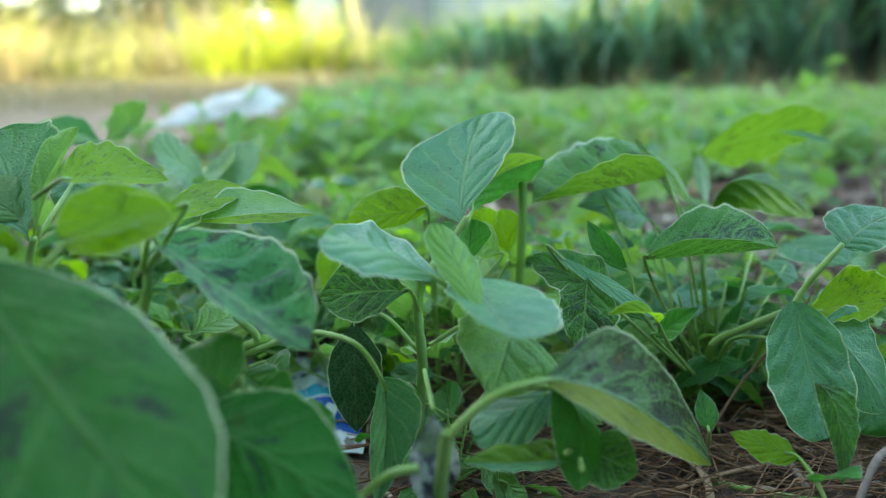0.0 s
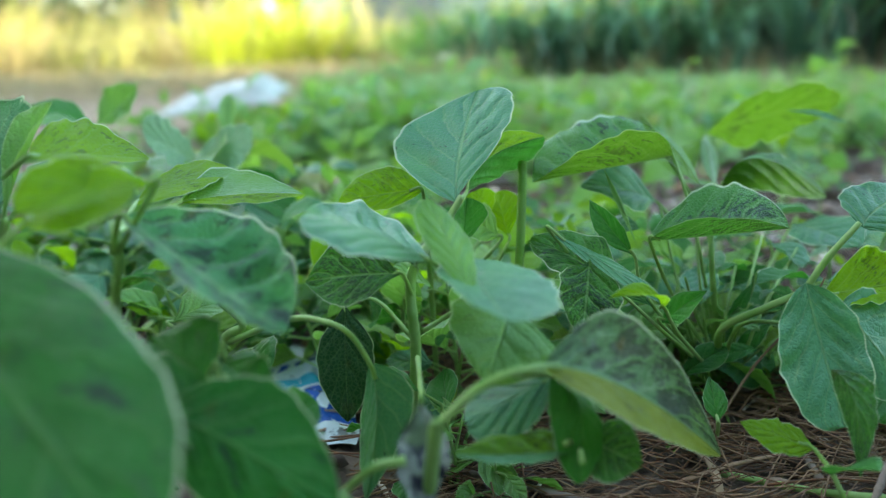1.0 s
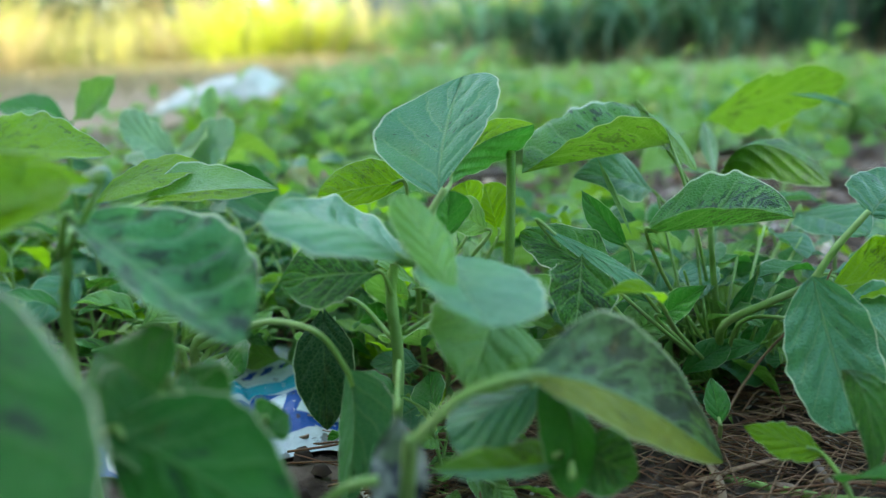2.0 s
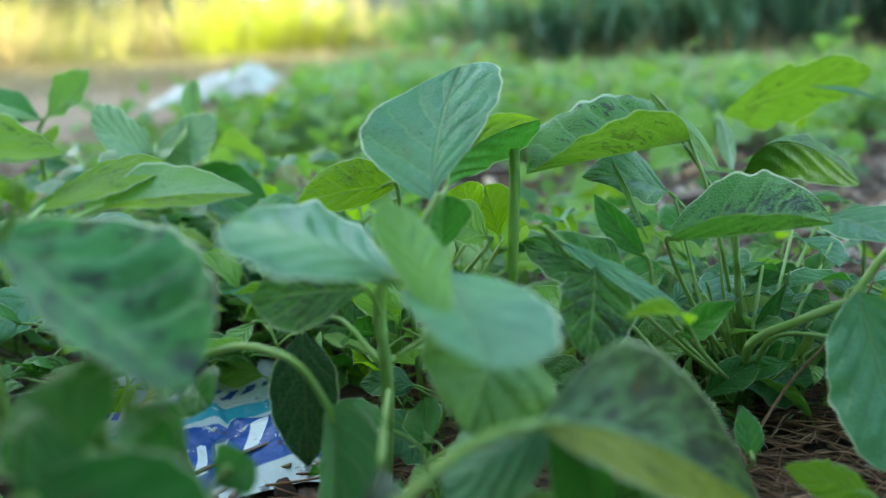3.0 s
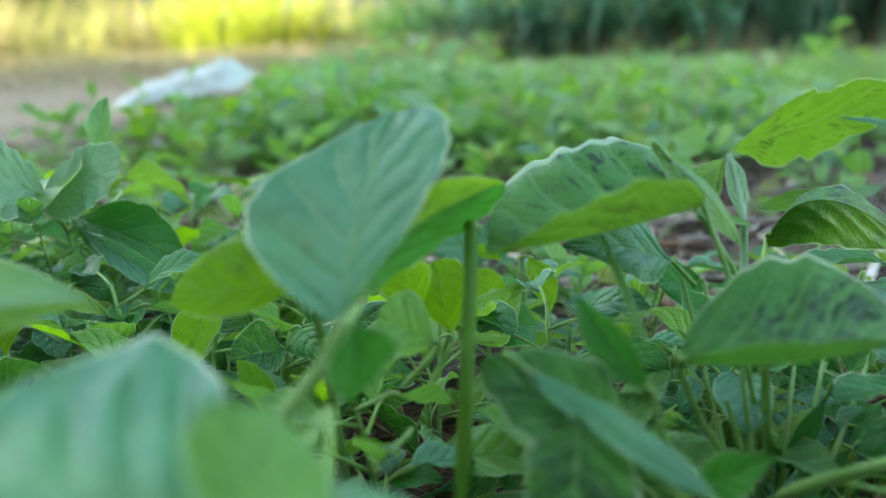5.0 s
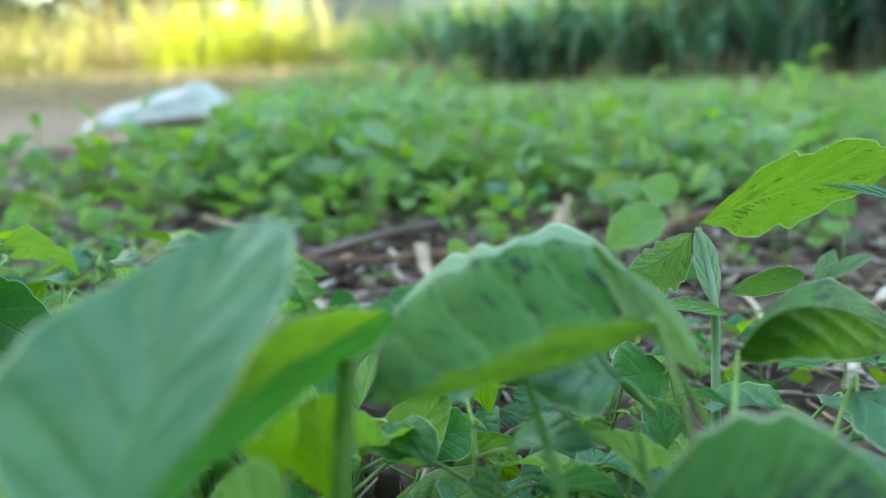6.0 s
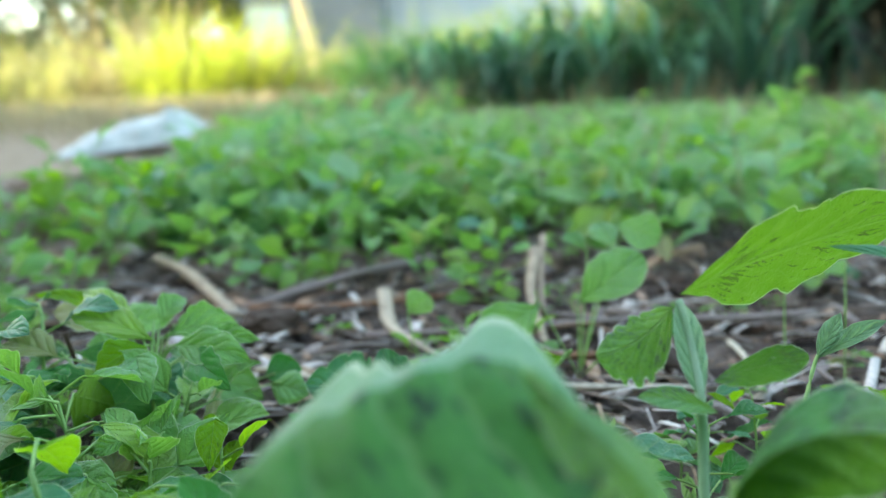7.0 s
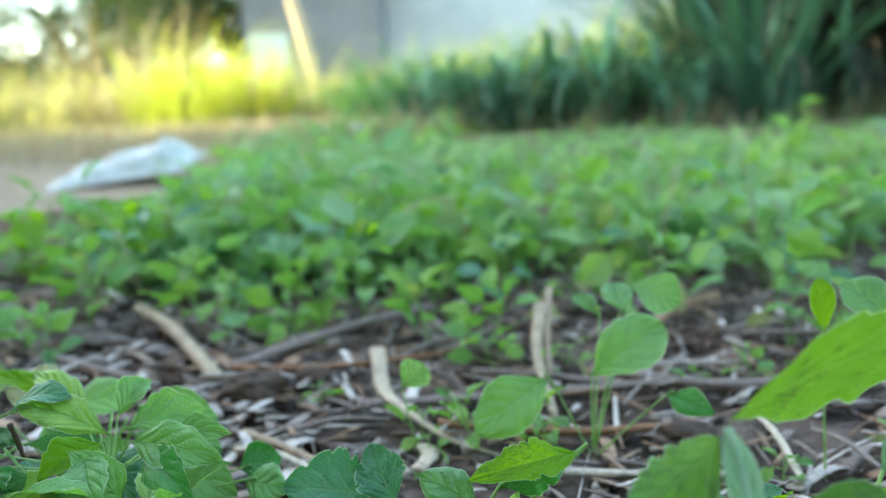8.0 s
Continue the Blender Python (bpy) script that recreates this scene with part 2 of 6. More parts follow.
def grass_material(name, low, high, through_color, amount=0.4, single=False, few=False):
    n = Nodes(name)
    u, v, _ = n.uv()
    rnd = n.object_random() if single else n.island_random()
    # few: most blades are dark and a few stand out light, as painted sky sheen
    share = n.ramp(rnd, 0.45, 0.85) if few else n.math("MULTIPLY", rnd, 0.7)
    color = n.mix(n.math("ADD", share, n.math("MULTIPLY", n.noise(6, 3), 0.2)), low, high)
    color = n.mix(n.ramp(rnd, 0.90, 0.96, 0.0, 0.8), color, (0.30, 0.20, 0.10))
    color = n.mix(n.math("MULTIPLY", n.ramp(n.math("ABSOLUTE", v), 0.05, 0.2, 1.0, 0.0), 0.4), color, (0.28, 0.36, 0.16))
    n.bump(n.math("SINE", n.math("MULTIPLY", v, 24.0)), 0.001, 0.4)
    n.done(color, 0.42, 0.45)
    n.thin(n.mix(0.5, color, through_color), amount)
    return n.mat


# green grass with the thicket's deep shade put into its base colour
GRASS_SHADED = grass_material("tall_grass_green_shaded", (0.003, 0.020, 0.012), (0.036, 0.145, 0.090), (0.06, 0.24, 0.06), 0.25)
# the light teal end stands for sky reflected on drooping blades
BROAD = grass_material("broad_blade_painted_sheen", (0.008, 0.055, 0.032), (0.19, 0.43, 0.29), (0.13, 0.35, 0.08), 0.3, True, True)
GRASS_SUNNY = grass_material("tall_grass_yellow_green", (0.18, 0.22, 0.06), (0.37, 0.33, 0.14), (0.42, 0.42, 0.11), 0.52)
GRASS_GREEN = grass_material("tall_grass_mid_green", (0.015, 0.075, 0.022), (0.085, 0.26, 0.06), (0.14, 0.38, 0.04), 0.35)
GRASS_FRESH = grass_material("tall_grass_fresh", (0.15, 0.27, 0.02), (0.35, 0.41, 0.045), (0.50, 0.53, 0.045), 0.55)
# brown grass taken almost to black, the corner's shade painted in
GRASS_SHADED_BROWN = grass_material("brown_grass_shaded", (0.010, 0.010, 0.008), (0.035, 0.032, 0.022), (0.08, 0.05, 0.03), 0.1)
GRASS_DRY = grass_material("dry_grass", (0.30, 0.23, 0.12), (0.52, 0.43, 0.25), (0.50, 0.42, 0.18), 0.3)


def wall_material(name, low, high, stain=(0.2, 0.19, 0.17)):
    n = Nodes(name)
    color = n.mix(n.ramp(n.noise(0.9, 5), 0.3, 0.75), low, high)
    color = n.mix(n.ramp(n.noise(2.5, 4, stretch=(1, 1, 0.2)), 0.58, 0.8, 0.0, 0.5), color, stain)
    n.bump(n.noise(60, 4), 0.004)
    return n.done(color, 0.85, 0.2)


WALL_GREY = wall_material("plaster_grey", (0.13, 0.14, 0.155), (0.195, 0.205, 0.22))
WALL_PALE = wall_material("plaster_pale", (0.40, 0.42, 0.44), (0.50, 0.52, 0.54))
ROOFING = wall_material("roof_sheet", (0.16, 0.12, 0.11), (0.24, 0.18, 0.16))
PAINT_BLUE = wall_material("door_pale_blue", (0.34, 0.42, 0.50), (0.42, 0.50, 0.58))
TIMBER = fibre_material("post_timber", ((0.52, 0.40, 0.26), (0.48, 0.36, 0.22), (0.55, 0.44, 0.30)), 20)


def glass_material():
    n = Nodes("window_glass")
    return n.done((0.05, 0.06, 0.07), 0.05, 0.5)


GLASS = glass_material()


def sack_material():
    n = Nodes("white_sack_film")
    color = n.mix(n.ramp(n.noise(14, 4), 0.35, 0.7), (0.34, 0.36, 0.30), (0.50, 0.52, 0.45))
    color = n.mix(n.ramp(n.noise(30, 4, 0.7), 0.6, 0.75, 0.0, 0.5), color, (0.40, 0.34, 0.27))
    n.bump(n.noise(40, 4, 0.6), 0.01)
    return n.done(color, 0.35, 0.5)


SACK = sack_material()


def wrapper_material():
    """A printed film wrapper, white with bands of blue and teal, rubbed through in places."""
    n = Nodes("printed_wrapper")
    u, v, _ = n.uv()
    wave = n.math("ADD", v, n.math("MULTIPLY", n.math("SINE", n.math("MULTIPLY", u, 5.0)), 0.10))
    blue = n.math("MULTIPLY", n.ramp(wave, 0.02, 0.03), n.ramp(wave, 0.34, 0.33))
    teal = n.math("MULTIPLY", n.ramp(wave, 0.36, 0.37), n.ramp(wave, 0.46, 0.45))
    color = n.mix(blue, (0.50, 0.57, 0.58), (0.015, 0.075, 0.32))
    color = n.mix(teal, color, (0.02, 0.30, 0.40))
    # bars in place of print: white on the blue field, blue on the white
    bar = n.math("MULTIPLY", n.ramp(n.math("FRACT", n.math("MULTIPLY", u, 9.0)), 0.55, 0.6), n.math("MULTIPLY", n.ramp(wave, 0.10, 0.11), n.ramp(wave, 0.24, 0.23)))
    color = n.mix(bar, color, (0.70, 0.76, 0.80))
    small = n.math("MULTIPLY", n.ramp(n.math("FRACT", n.math("MULTIPLY", u, 16.0)), 0.4, 0.45), n.math("MULTIPLY", n.ramp(wave, 0.56, 0.57), n.ramp(wave, 0.64, 0.63)))
    color = n.mix(small, color, (0.03, 0.07, 0.36))
    color = n.mix(n.ramp(n.noise(120, 4, 0.7), 0.60, 0.66, 0.0, 0.9), color, (0.50, 0.55, 0.58))
    color = n.mix(n.ramp(n.noise(70, 4, 0.7), 0.60, 0.68, 0.0, 0.8), color, (0.05, 0.04, 0.03))
    n.bump(n.noise(90, 3), 0.003)
    return n.done(color, 0.25, 0.5)


WRAPPER = wrapper_material()


# ---- building blocks ----
def part(name, mesh_or_bm, material, parent=None, label=""):
    """Links a mesh or bmesh as one object, under a thing or a part of one."""
    mesh = mesh_or_bm
    if isinstance(mesh, bmesh.types.BMesh):
        mesh = bpy.data.meshes.new(name)
        mesh_or_bm.to_mesh(mesh)
        mesh_or_bm.free()
    if material and not mesh.materials:
        mesh.materials.append(material)
    ob = new(name, mesh)
    if parent:
        ob.parent = parent
        ob.matrix_parent_inverse = parent.matrix_basis.inverted() if parent.parent is None else Matrix()
    if label:
        ob["label"] = label
    return ob


def raw_mesh(name, verts, faces, uvs=None, smooth=True):
    mesh = bpy.data.meshes.new(name)
    mesh.from_pydata([tuple(v) for v in verts], [], faces)
    if uvs is not None:
        layer = mesh.uv_layers.new(name="leaf")
        idx = np.empty(len(mesh.loops), int)
        mesh.loops.foreach_get("vertex_index", idx)
        layer.data.foreach_set("uv", np.asarray(uvs, float)[idx].ravel())
    mesh.polygons.foreach_set("use_smooth", [smooth] * len(mesh.polygons))
    mesh.update()
    return mesh


SHAPES = {
    # where along the leaf it is widest, how blunt the tip, how deep its notch, how slowly it widens from the stalk
    "ovate": (0.42, 0.82, 0.0, 1.05),
    "obovate": (0.62, 0.55, 0.0, 1.35),
    "notched": (0.66, 0.48, 0.05, 1.25),
    "round": (0.52, 0.55, 0.0, 0.85),
    "lens": (0.38, 0.55, 0.0, 1.0),
    "deltoid": (0.28, 1.05, 0.0, 0.8),
    "narrow": (0.45, 1.0, 0.0, 1.1),
}


def leaf_sheet(base, tip, width, normal, bend=0.05, fold=(12, 12), shape="obovate", ripple=0.02, nu=56, nv=16, seed=0, puff=0.014, ragged=0.04):
    """The sheet of one leaf from base to tip, its upper face towards normal. fold: how far each half is turned up, in degrees."""
    base, tip = Vector(base), Vector(tip)
    along = tip - base
    length = along.length
    t = along.normalized()
    n = Vector(normal)
    n = (n - t * n.dot(t)).normalized()
    s = t.cross(n)
    peak, blunt, notch, taper = SHAPES[shape]
    rng = random.Random(seed * 7919 + int(length * 1e5) + int(width * 1e6))
    ph = [rng.uniform(0, 6.28) for _ in range(6)]
    twist = rng.uniform(-0.3, 0.3)
    curl = (rng.uniform(-0.3, 0.3), rng.uniform(-0.3, 0.3))
    s0, n0 = s, n
    verts, uvs, faces = [], [], []
    for i in range(nu + 1):
        u = i / nu
        q = twist * (u - 0.35)
        s, n = s0 * math.cos(q) + n0 * math.sin(q), n0 * math.cos(q) - s0 * math.sin(q)
        mid = base + along * u + n0 * (bend * length * 4 * u * (1 - u))
        a = u / peak if u < peak else 1 - (u - peak) / (1 - peak)
        w = math.sin(a * math.pi / 2) ** (taper if u < peak else blunt) if a > 0 else 0.0
        w = max(w, 0.03 if i < nu else 0.0) * width / 2
        for j in range(nv + 1):
            v = 2 * j / nv - 1
            av = abs(v)
            f = radians(fold[1] if v > 0 else fold[0])
            ruff = ripple * width * av**1.5 * (math.sin(9 * u + ph[0] + (2 if v > 0 else 0)) + 0.6 * math.sin(21 * u + ph[1] + (1 if v > 0 else 0)))
            quilt = puff * width * math.sin(math.pi * min(1, av * 1.05)) * abs(math.sin(math.pi * (8 * u - 2.3 * av)))
            roll = (curl[1] if v > 0 else curl[0]) * max(0.0, (av - 0.45) / 0.55) ** 2
            wide = w * (1 + 0.05 * math.sin(7 * u + ph[2] + (v > 0)) + 0.02 * math.sin(31 * u + ph[3] + 2 * (v > 0)))
            wide *= 1 - ragged * 2.2 * max(0.0, noise.noise((u * 11 + ph[4], 7.0 * (v > 0), ph[5])) + 0.6 * noise.noise((u * 37 + ph[4], 7.0 * (v > 0), ph[5])))
            run, rise = av * math.cos(f), av * math.sin(f)
            side = s * (math.copysign(1, v) * wide * run)
            lift = n * (wide * rise + wide * roll + ruff + quilt)
            back_off = t * (length * (0.05 * av * av * (1 - u) - notch * (1 - av) ** 2 * 4 * max(0, u - 0.75)))
            verts.append(mid + side + lift + back_off)
            uvs.append((u, v))
    for i in range(nu):
        for j in range(nv):
            k = i * (nv + 1) + j
            faces.append((k, k + 1, k + nv + 2, k + nv + 1))
    return verts, faces, uvs


def smooth_line(points, steps=8):
    """Points along a smooth line through the given ones."""
    p = [Vector(q) for q in points]
    if len(p) == 2:
        p = [p[0], (p[0] + p[1]) / 2, p[1]]
    ends = [p[0] * 2 - p[1], *p, p[-1] * 2 - p[-2]]
    out = []
    for k in range(1, len(ends) - 2):
        a, b, c, d = ends[k - 1 : k + 3]
        for i in range(steps):
            f = i / steps
            out.append(0.5 * (2 * b + (c - a) * f + (2 * a - 5 * b + 4 * c - d) * f * f + (3 * b - a - 3 * c + d) * f**3))
    return out + [p[-1]]


def tube(points, r0, r1, sides=8, steps=8, flat=1.0, lumps=0.0, seed=0):
    """Vertices and faces of a tapered rod along a smooth line through points."""
    line = smooth_line(points, steps)
    rng = random.Random(seed)
    verts, faces = [], []
    up = Vector((0.13, 0.37, 0.92))
    for i, p in enumerate(line):
        t = (line[min(i + 1, len(line) - 1)] - line[max(i - 1, 0)]).normalized()
        a = t.cross(up if abs(t.dot(up)) < 0.95 else Vector((1, 0, 0))).normalized()
        b = a.cross(t)
        r = r0 + (r1 - r0) * i / (len(line) - 1)
        r *= 1 + lumps * rng.uniform(-1, 1)
        for k in range(sides):
            g = 2 * math.pi * k / sides
            verts.append(p + a * (r * math.cos(g)) + b * (r * flat * math.sin(g)))
    for i in range(len(line) - 1):
        for k in range(sides):
            faces.append((i * sides + k, i * sides + (k + 1) % sides, (i + 1) * sides + (k + 1) % sides, (i + 1) * sides + k))
    n = len(verts)
    faces += [tuple(reversed(range(sides))), tuple(range(n - sides, n))]
    return verts, faces


def ground_height(x, y):
    """Flat by the camera, a low bank towards the tall grass."""
    rise = min(max((y - 2.6) / 4.0, 0.0), 1.0)
    return 0.11 * rise * rise * (3 - 2 * rise)


def plant(label, at, group="large weed plants"):
    ob = new("amaranth_plant")
    ob.empty_display_size = 0.02
    ob.location = at
    return tagged(ob, label, "plant", group)


def stem(owner, points, r0=0.0028, r1=0.0018, material=None, name="stem"):
    return part(name, raw_mesh(name, *tube(points, r0, r1, 8)), material or STEM, owner)


LEAVES = [0]


def leaf(owner, base, tip, width, normal, material, bend=0.05, fold=(12, 12), shape="obovate", stalk=None, ripple=0.02, thick=0.0014, ragged=0.03):
    """A leaf of a plant with its stalk, which runs from the first point of stalk to the leaf's base."""
    LEAVES[0] += 1
    ob = part("leaf", raw_mesh("leaf", *leaf_sheet(base, tip, width, normal, bend, fold, shape, ripple, seed=LEAVES[0], ragged=ragged)), material, owner)
    if stalk:
        along = (Vector(tip) - Vector(base)).normalized() * 0.006
        part("petiole", raw_mesh("petiole", *tube([*stalk, base, Vector(base) + along], thick, thick * 0.6, 7)), STEM_PALE, ob)
    return ob


def spread_leaf(owner, rib, left, right, material, peaks=(0.5, 0.5), ends=((0.8, 0.7), (0.8, 0.7)), stalk=None, under=None, sag=(0.0, 0.0), wavy=0.015, rough=1.3, rise=0.0, notch=0.0, ragged=0.025, lip=None, thick=0.0014, nu=60, nv=11):
    """A leaf by its midrib (base, middle, tip) and the widest place of each edge, which lies at peaks along the rib.
    ends: how slowly each half widens from the base and how bluntly it closes.
    under: the look of the left half, where it turns its pale underside out or is painted as shaded; lip: (side, where
    it begins, the way in which the rim bends over, its look)."""
    LEAVES[0] += 1
    rng = random.Random(LEAVES[0] * 977)
    ph = [rng.uniform(0, 6.28) for _ in range(8)]
    a, b, c = (Vector(p) for p in rib)
    ctrl = b * 2 - (a + c) / 2

    def along(u):
        return a * (1 - u) ** 2 + ctrl * (2 * u * (1 - u)) + c * (u * u)

    def tangent(u):
        return ((ctrl - a) * (1 - u) + (c - ctrl) * u).normalized()

    size = (c - a).length
    sides = []
    for k, edge_point in enumerate((left, right)):
        reach = Vector(edge_point) - along(peaks[k])
        n = tangent(peaks[k]).cross(reach).normalized()
        sides.append((reach, n if n.z > 0 else -n))
    ridge = (sides[0][1] + sides[1][1]).normalized()
    verts, uvs, faces = [], [], []
    for i in range(nu + 1):
        u = i / nu
        t = tangent(min(max(u, 0.02), 0.98))
        row = []
        for j in range(-nv, nv + 1):
            k, av = (0, -j / nv) if j < 0 else (1, j / nv)
            reach, n = sides[k]
            span = reach.length
            q = u / peaks[k] if u < peaks[k] else 1 - (u - peaks[k]) / (1 - peaks[k])
            w = math.sin(max(q, 0.0) * math.pi / 2) ** (ends[k][0] if u < peaks[k] else ends[k][1]) if q > 1e-6 else 0.0
            w = max(w, 0.02 if i < nu else 0.0)
            w *= 1 - ragged * 2.0 * max(0.0, noise.noise((u * 10 + ph[0], 7.0 * k, ph[1])) + 0.35 * noise.noise((u * 34 + ph[0], 7.0 * k, ph[1])))
            w *= 1 + 0.03 * math.sin(9 * u + ph[2] + 2 * k) + 0.012 * math.sin(43 * u + ph[3] + k)
            if lip and (k == 1) == (lip[0] > 0) and av > lip[1]:
                p = reach * w + Vector(lip[2]) * (min(1.0, 1.6 * w) * (av - lip[1]) / (1 - lip[1]) * (0.62 + 0.50 * math.cos(4 * math.pi * (u - 0.25)) + 0.1 * math.sin(23 * u + ph[4])))
            else:
                p = reach * (w * (av / lip[1] if lip and (k == 1) == (lip[0] > 0) else av))
            ruff = wavy * span * av * av * w * (math.sin(17 * u + ph[6] + 2 * k) + 0.7 * math.sin(37 * u + ph[7] + k))
            crease = (0.007 + 0.035 * (rough - 1)) * span * w * math.sin(math.pi * min(1.0, av * 1.05)) * (abs(math.cos(math.pi * (5 * u - 1.7 * av**0.85))) - 0.6)
            lump = 0.04 * rough * span * w * noise.noise((u * 5 + ph[1], av * 2.5 + 3 * k, ph[3]))
            p = along(u) + p + n * (sag[k] * span * w * 4 * av * (1 - av) + ruff + crease * 2 + lump * av) + t * (size * 0.06 * av * (1 - u) * u * 2)
            p = p + ridge * (rise * math.sin(math.pi * u)) - t * (size * notch * max(0.0, 1 - 2.5 * av) * max(0.0, u - 0.8) * 5)
            row.append(p)
            uvs.append((u, av if k else -av))
        verts += row
    wide = 2 * nv + 1
    for i in range(nu):
        for j in range(wide - 1):
            k = i * wide + j
            faces.append((k, k + 1, k + wide + 1, k + wide))
    mesh = raw_mesh("leaf", verts, faces, uvs)
    ob = part("leaf", mesh, material, owner)
    if under:
        mesh.materials.append(under)
        if lip and len(lip) > 3:
            mesh.materials.append(lip[3])
        mesh.polygons.foreach_set("material_index", [1 if k % (wide - 1) < nv else 2 if lip and len(lip) > 3 and (k % (wide - 1) - nv) / nv >= lip[1] else 0 for k in range(nu * (wide - 1))])
    if stalk:
        part("petiole", raw_mesh("petiole", *tube([*stalk, rib[0], Vector(rib[0]) + tangent(0.02) * 0.008], thick, thick * 0.6, 8)), STEM_PALE, ob)
    return ob


# ---- the large weeds that the camera passes ----
middle = plant("tall green weed with a broad notched upright leaf", (0.046, 0.382, 0))
stem(middle, [(0.035, 0.425, 0), (0.046, 0.385, 0.085), (0.045, 0.391, 0.131), (0.064, 0.399, 0.158), (0.073, 0.403, 0.172)], 0.0034, 0.0022)
spread_leaf(middle, [(0.069, 0.412, 0.167), (0.073, 0.45, 0.192), (0.083, 0.49, 0.224)], (0.033, 0.447, 0.19), (0.104, 0.456, 0.207), LEAF_SKY_SHEEN, (0.4, 0.62), ends=((0.75, 0.95), (1.3, 0.38)), sag=(-0.04, 0.03), rise=0.004, notch=0.05)
# the deep green half paints the shade on this leaf's lower side
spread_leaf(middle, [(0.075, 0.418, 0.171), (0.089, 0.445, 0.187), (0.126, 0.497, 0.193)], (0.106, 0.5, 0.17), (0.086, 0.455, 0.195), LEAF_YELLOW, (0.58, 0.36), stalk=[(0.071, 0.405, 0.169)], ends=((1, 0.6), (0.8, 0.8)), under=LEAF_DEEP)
spread_leaf(middle, [(0.074, 0.352, 0.151), (0.084, 0.305, 0.148), (0.091, 0.262, 0.152)], (0.063, 0.31, 0.157), (0.112, 0.315, 0.15), LEAF_SKY_SHEEN, (0.45, 0.42), stalk=[(0.066, 0.4, 0.144)], ends=((0.9, 0.6), (0.55, 0.5)), sag=(0, 0.06))
spread_leaf(middle, [(0.079, 0.305, 0.146), (0.068, 0.322, 0.165), (0.059, 0.331, 0.184)], (0.056, 0.318, 0.17), (0.077, 0.338, 0.162), LEAF_PALE, (0.55, 0.6), ends=((0.9, 0.5), (1, 0.5)), sag=(0.05, 0.05))
spread_leaf(middle, [(0.061, 0.326, 0.156), (0.034, 0.32, 0.173), (0.008, 0.306, 0.183)], (0.03, 0.29, 0.171), (0.024, 0.4, 0.168), LEAF_SKY_SHEEN, (0.55, 0.5), stalk=[(0.065, 0.398, 0.145), (0.062, 0.36, 0.146)], ends=((1, 0.55), (0.9, 0.6)), sag=(0.05, -0.04), wavy=0.01)
leaf(middle, (0.041, 0.382, 0.135), (-0.01, 0.38, 0.132), 0.046, (0, -0.6, 0.8), LEAF_MOTTLED, stalk=[(0.046, 0.388, 0.118)], bend=0.05, fold=(8, 8), shape="ovate")
leaf(middle, (0.071, 0.405, 0.142), (0.075, 0.398, 0.172), 0.026, (0.8, -0.6, 0.1), LEAF_DEEP, bend=0.03, fold=(20, 20), shape="obovate")
leaf(middle, (0.096, 0.352, 0.13), (0.083, 0.309, 0.106), 0.058, (0.1, -0.95, 0.3), LEAF_PALE, stalk=[(0.051, 0.385, 0.102), (0.079, 0.38, 0.121)], bend=0.05, fold=(6, 10), shape="ovate")
leaf(middle, (0.005, 0.406, 0.112), (0.007, 0.381, 0.05), 0.034, (0.1, -1, 0.1), LEAF_DARKEST, stalk=[(0.044, 0.384, 0.099), (0.023, 0.407, 0.112)], bend=0.03, fold=(4, 12), shape="ovate")
leaf(middle, (0.056, 0.29, 0.112), (0.055, 0.258, 0.070), 0.022, (0.3, -0.9, 0.1), WITHERED, stalk=[(0.048, 0.372, 0.092)], bend=0.05, fold=(30, 24), shape="narrow", ripple=0.1)
arching = plant("green weed with a hanging leaf on an arched stalk", (-0.058, 0.398, 0))
stem(arching, [(-0.075, 0.44, 0), (-0.065, 0.398, 0.087), (-0.05, 0.392, 0.104), (-0.063, 0.395, 0.117)], 0.003, 0.002)
spread_leaf(arching, [(0.027, 0.344, 0.101), (0.03, 0.335, 0.077), (0.025, 0.32, 0.041)], (0.019, 0.352, 0.065), (0.048, 0.34, 0.088), LEAF_SKY_SHEEN, (0.5, 0.35), stalk=[(-0.06, 0.394, 0.093), (-0.02, 0.375, 0.113), (0.003, 0.36, 0.117), (0.017, 0.35, 0.114)], ends=((0.8, 0.8), (0.6, 0.9)), thick=0.0019)
leaf(arching, (-0.091, 0.391, 0.105), (-0.066, 0.414, 0.11), 0.03, (0, -0.5, 0.85), LEAF_PALE, stalk=[(-0.061, 0.398, 0.087)], bend=0.1, fold=(15, 15))
leaf(arching, (-0.048, 0.398, 0.087), (-0.03, 0.368, 0.089), 0.03, (0, -0.8, 0.5), LEAF_DEEP, stalk=[(-0.058, 0.397, 0.084)], fold=(15, 15), shape="round")
front = plant("weed with a large purple-spotted leaf", (-0.072, 0.3, 0))
stem(front, [(-0.09, 0.33, 0), (-0.075, 0.305, 0.132), (-0.069, 0.303, 0.165), (-0.076, 0.317, 0.179)], 0.0026, 0.0018)
spread_leaf(front, [(-0.064, 0.3, 0.186), (-0.021, 0.277, 0.164), (0.011, 0.259, 0.15)], (-0.021, 0.258, 0.168), (-0.014, 0.331, 0.174), LEAF_PURPLE, (0.5, 0.58), stalk=[(-0.071, 0.303, 0.169)], ends=((0.8, 0.7), (0.75, 0.5)), sag=(0, -0.05), wavy=0.03, rough=2.8)
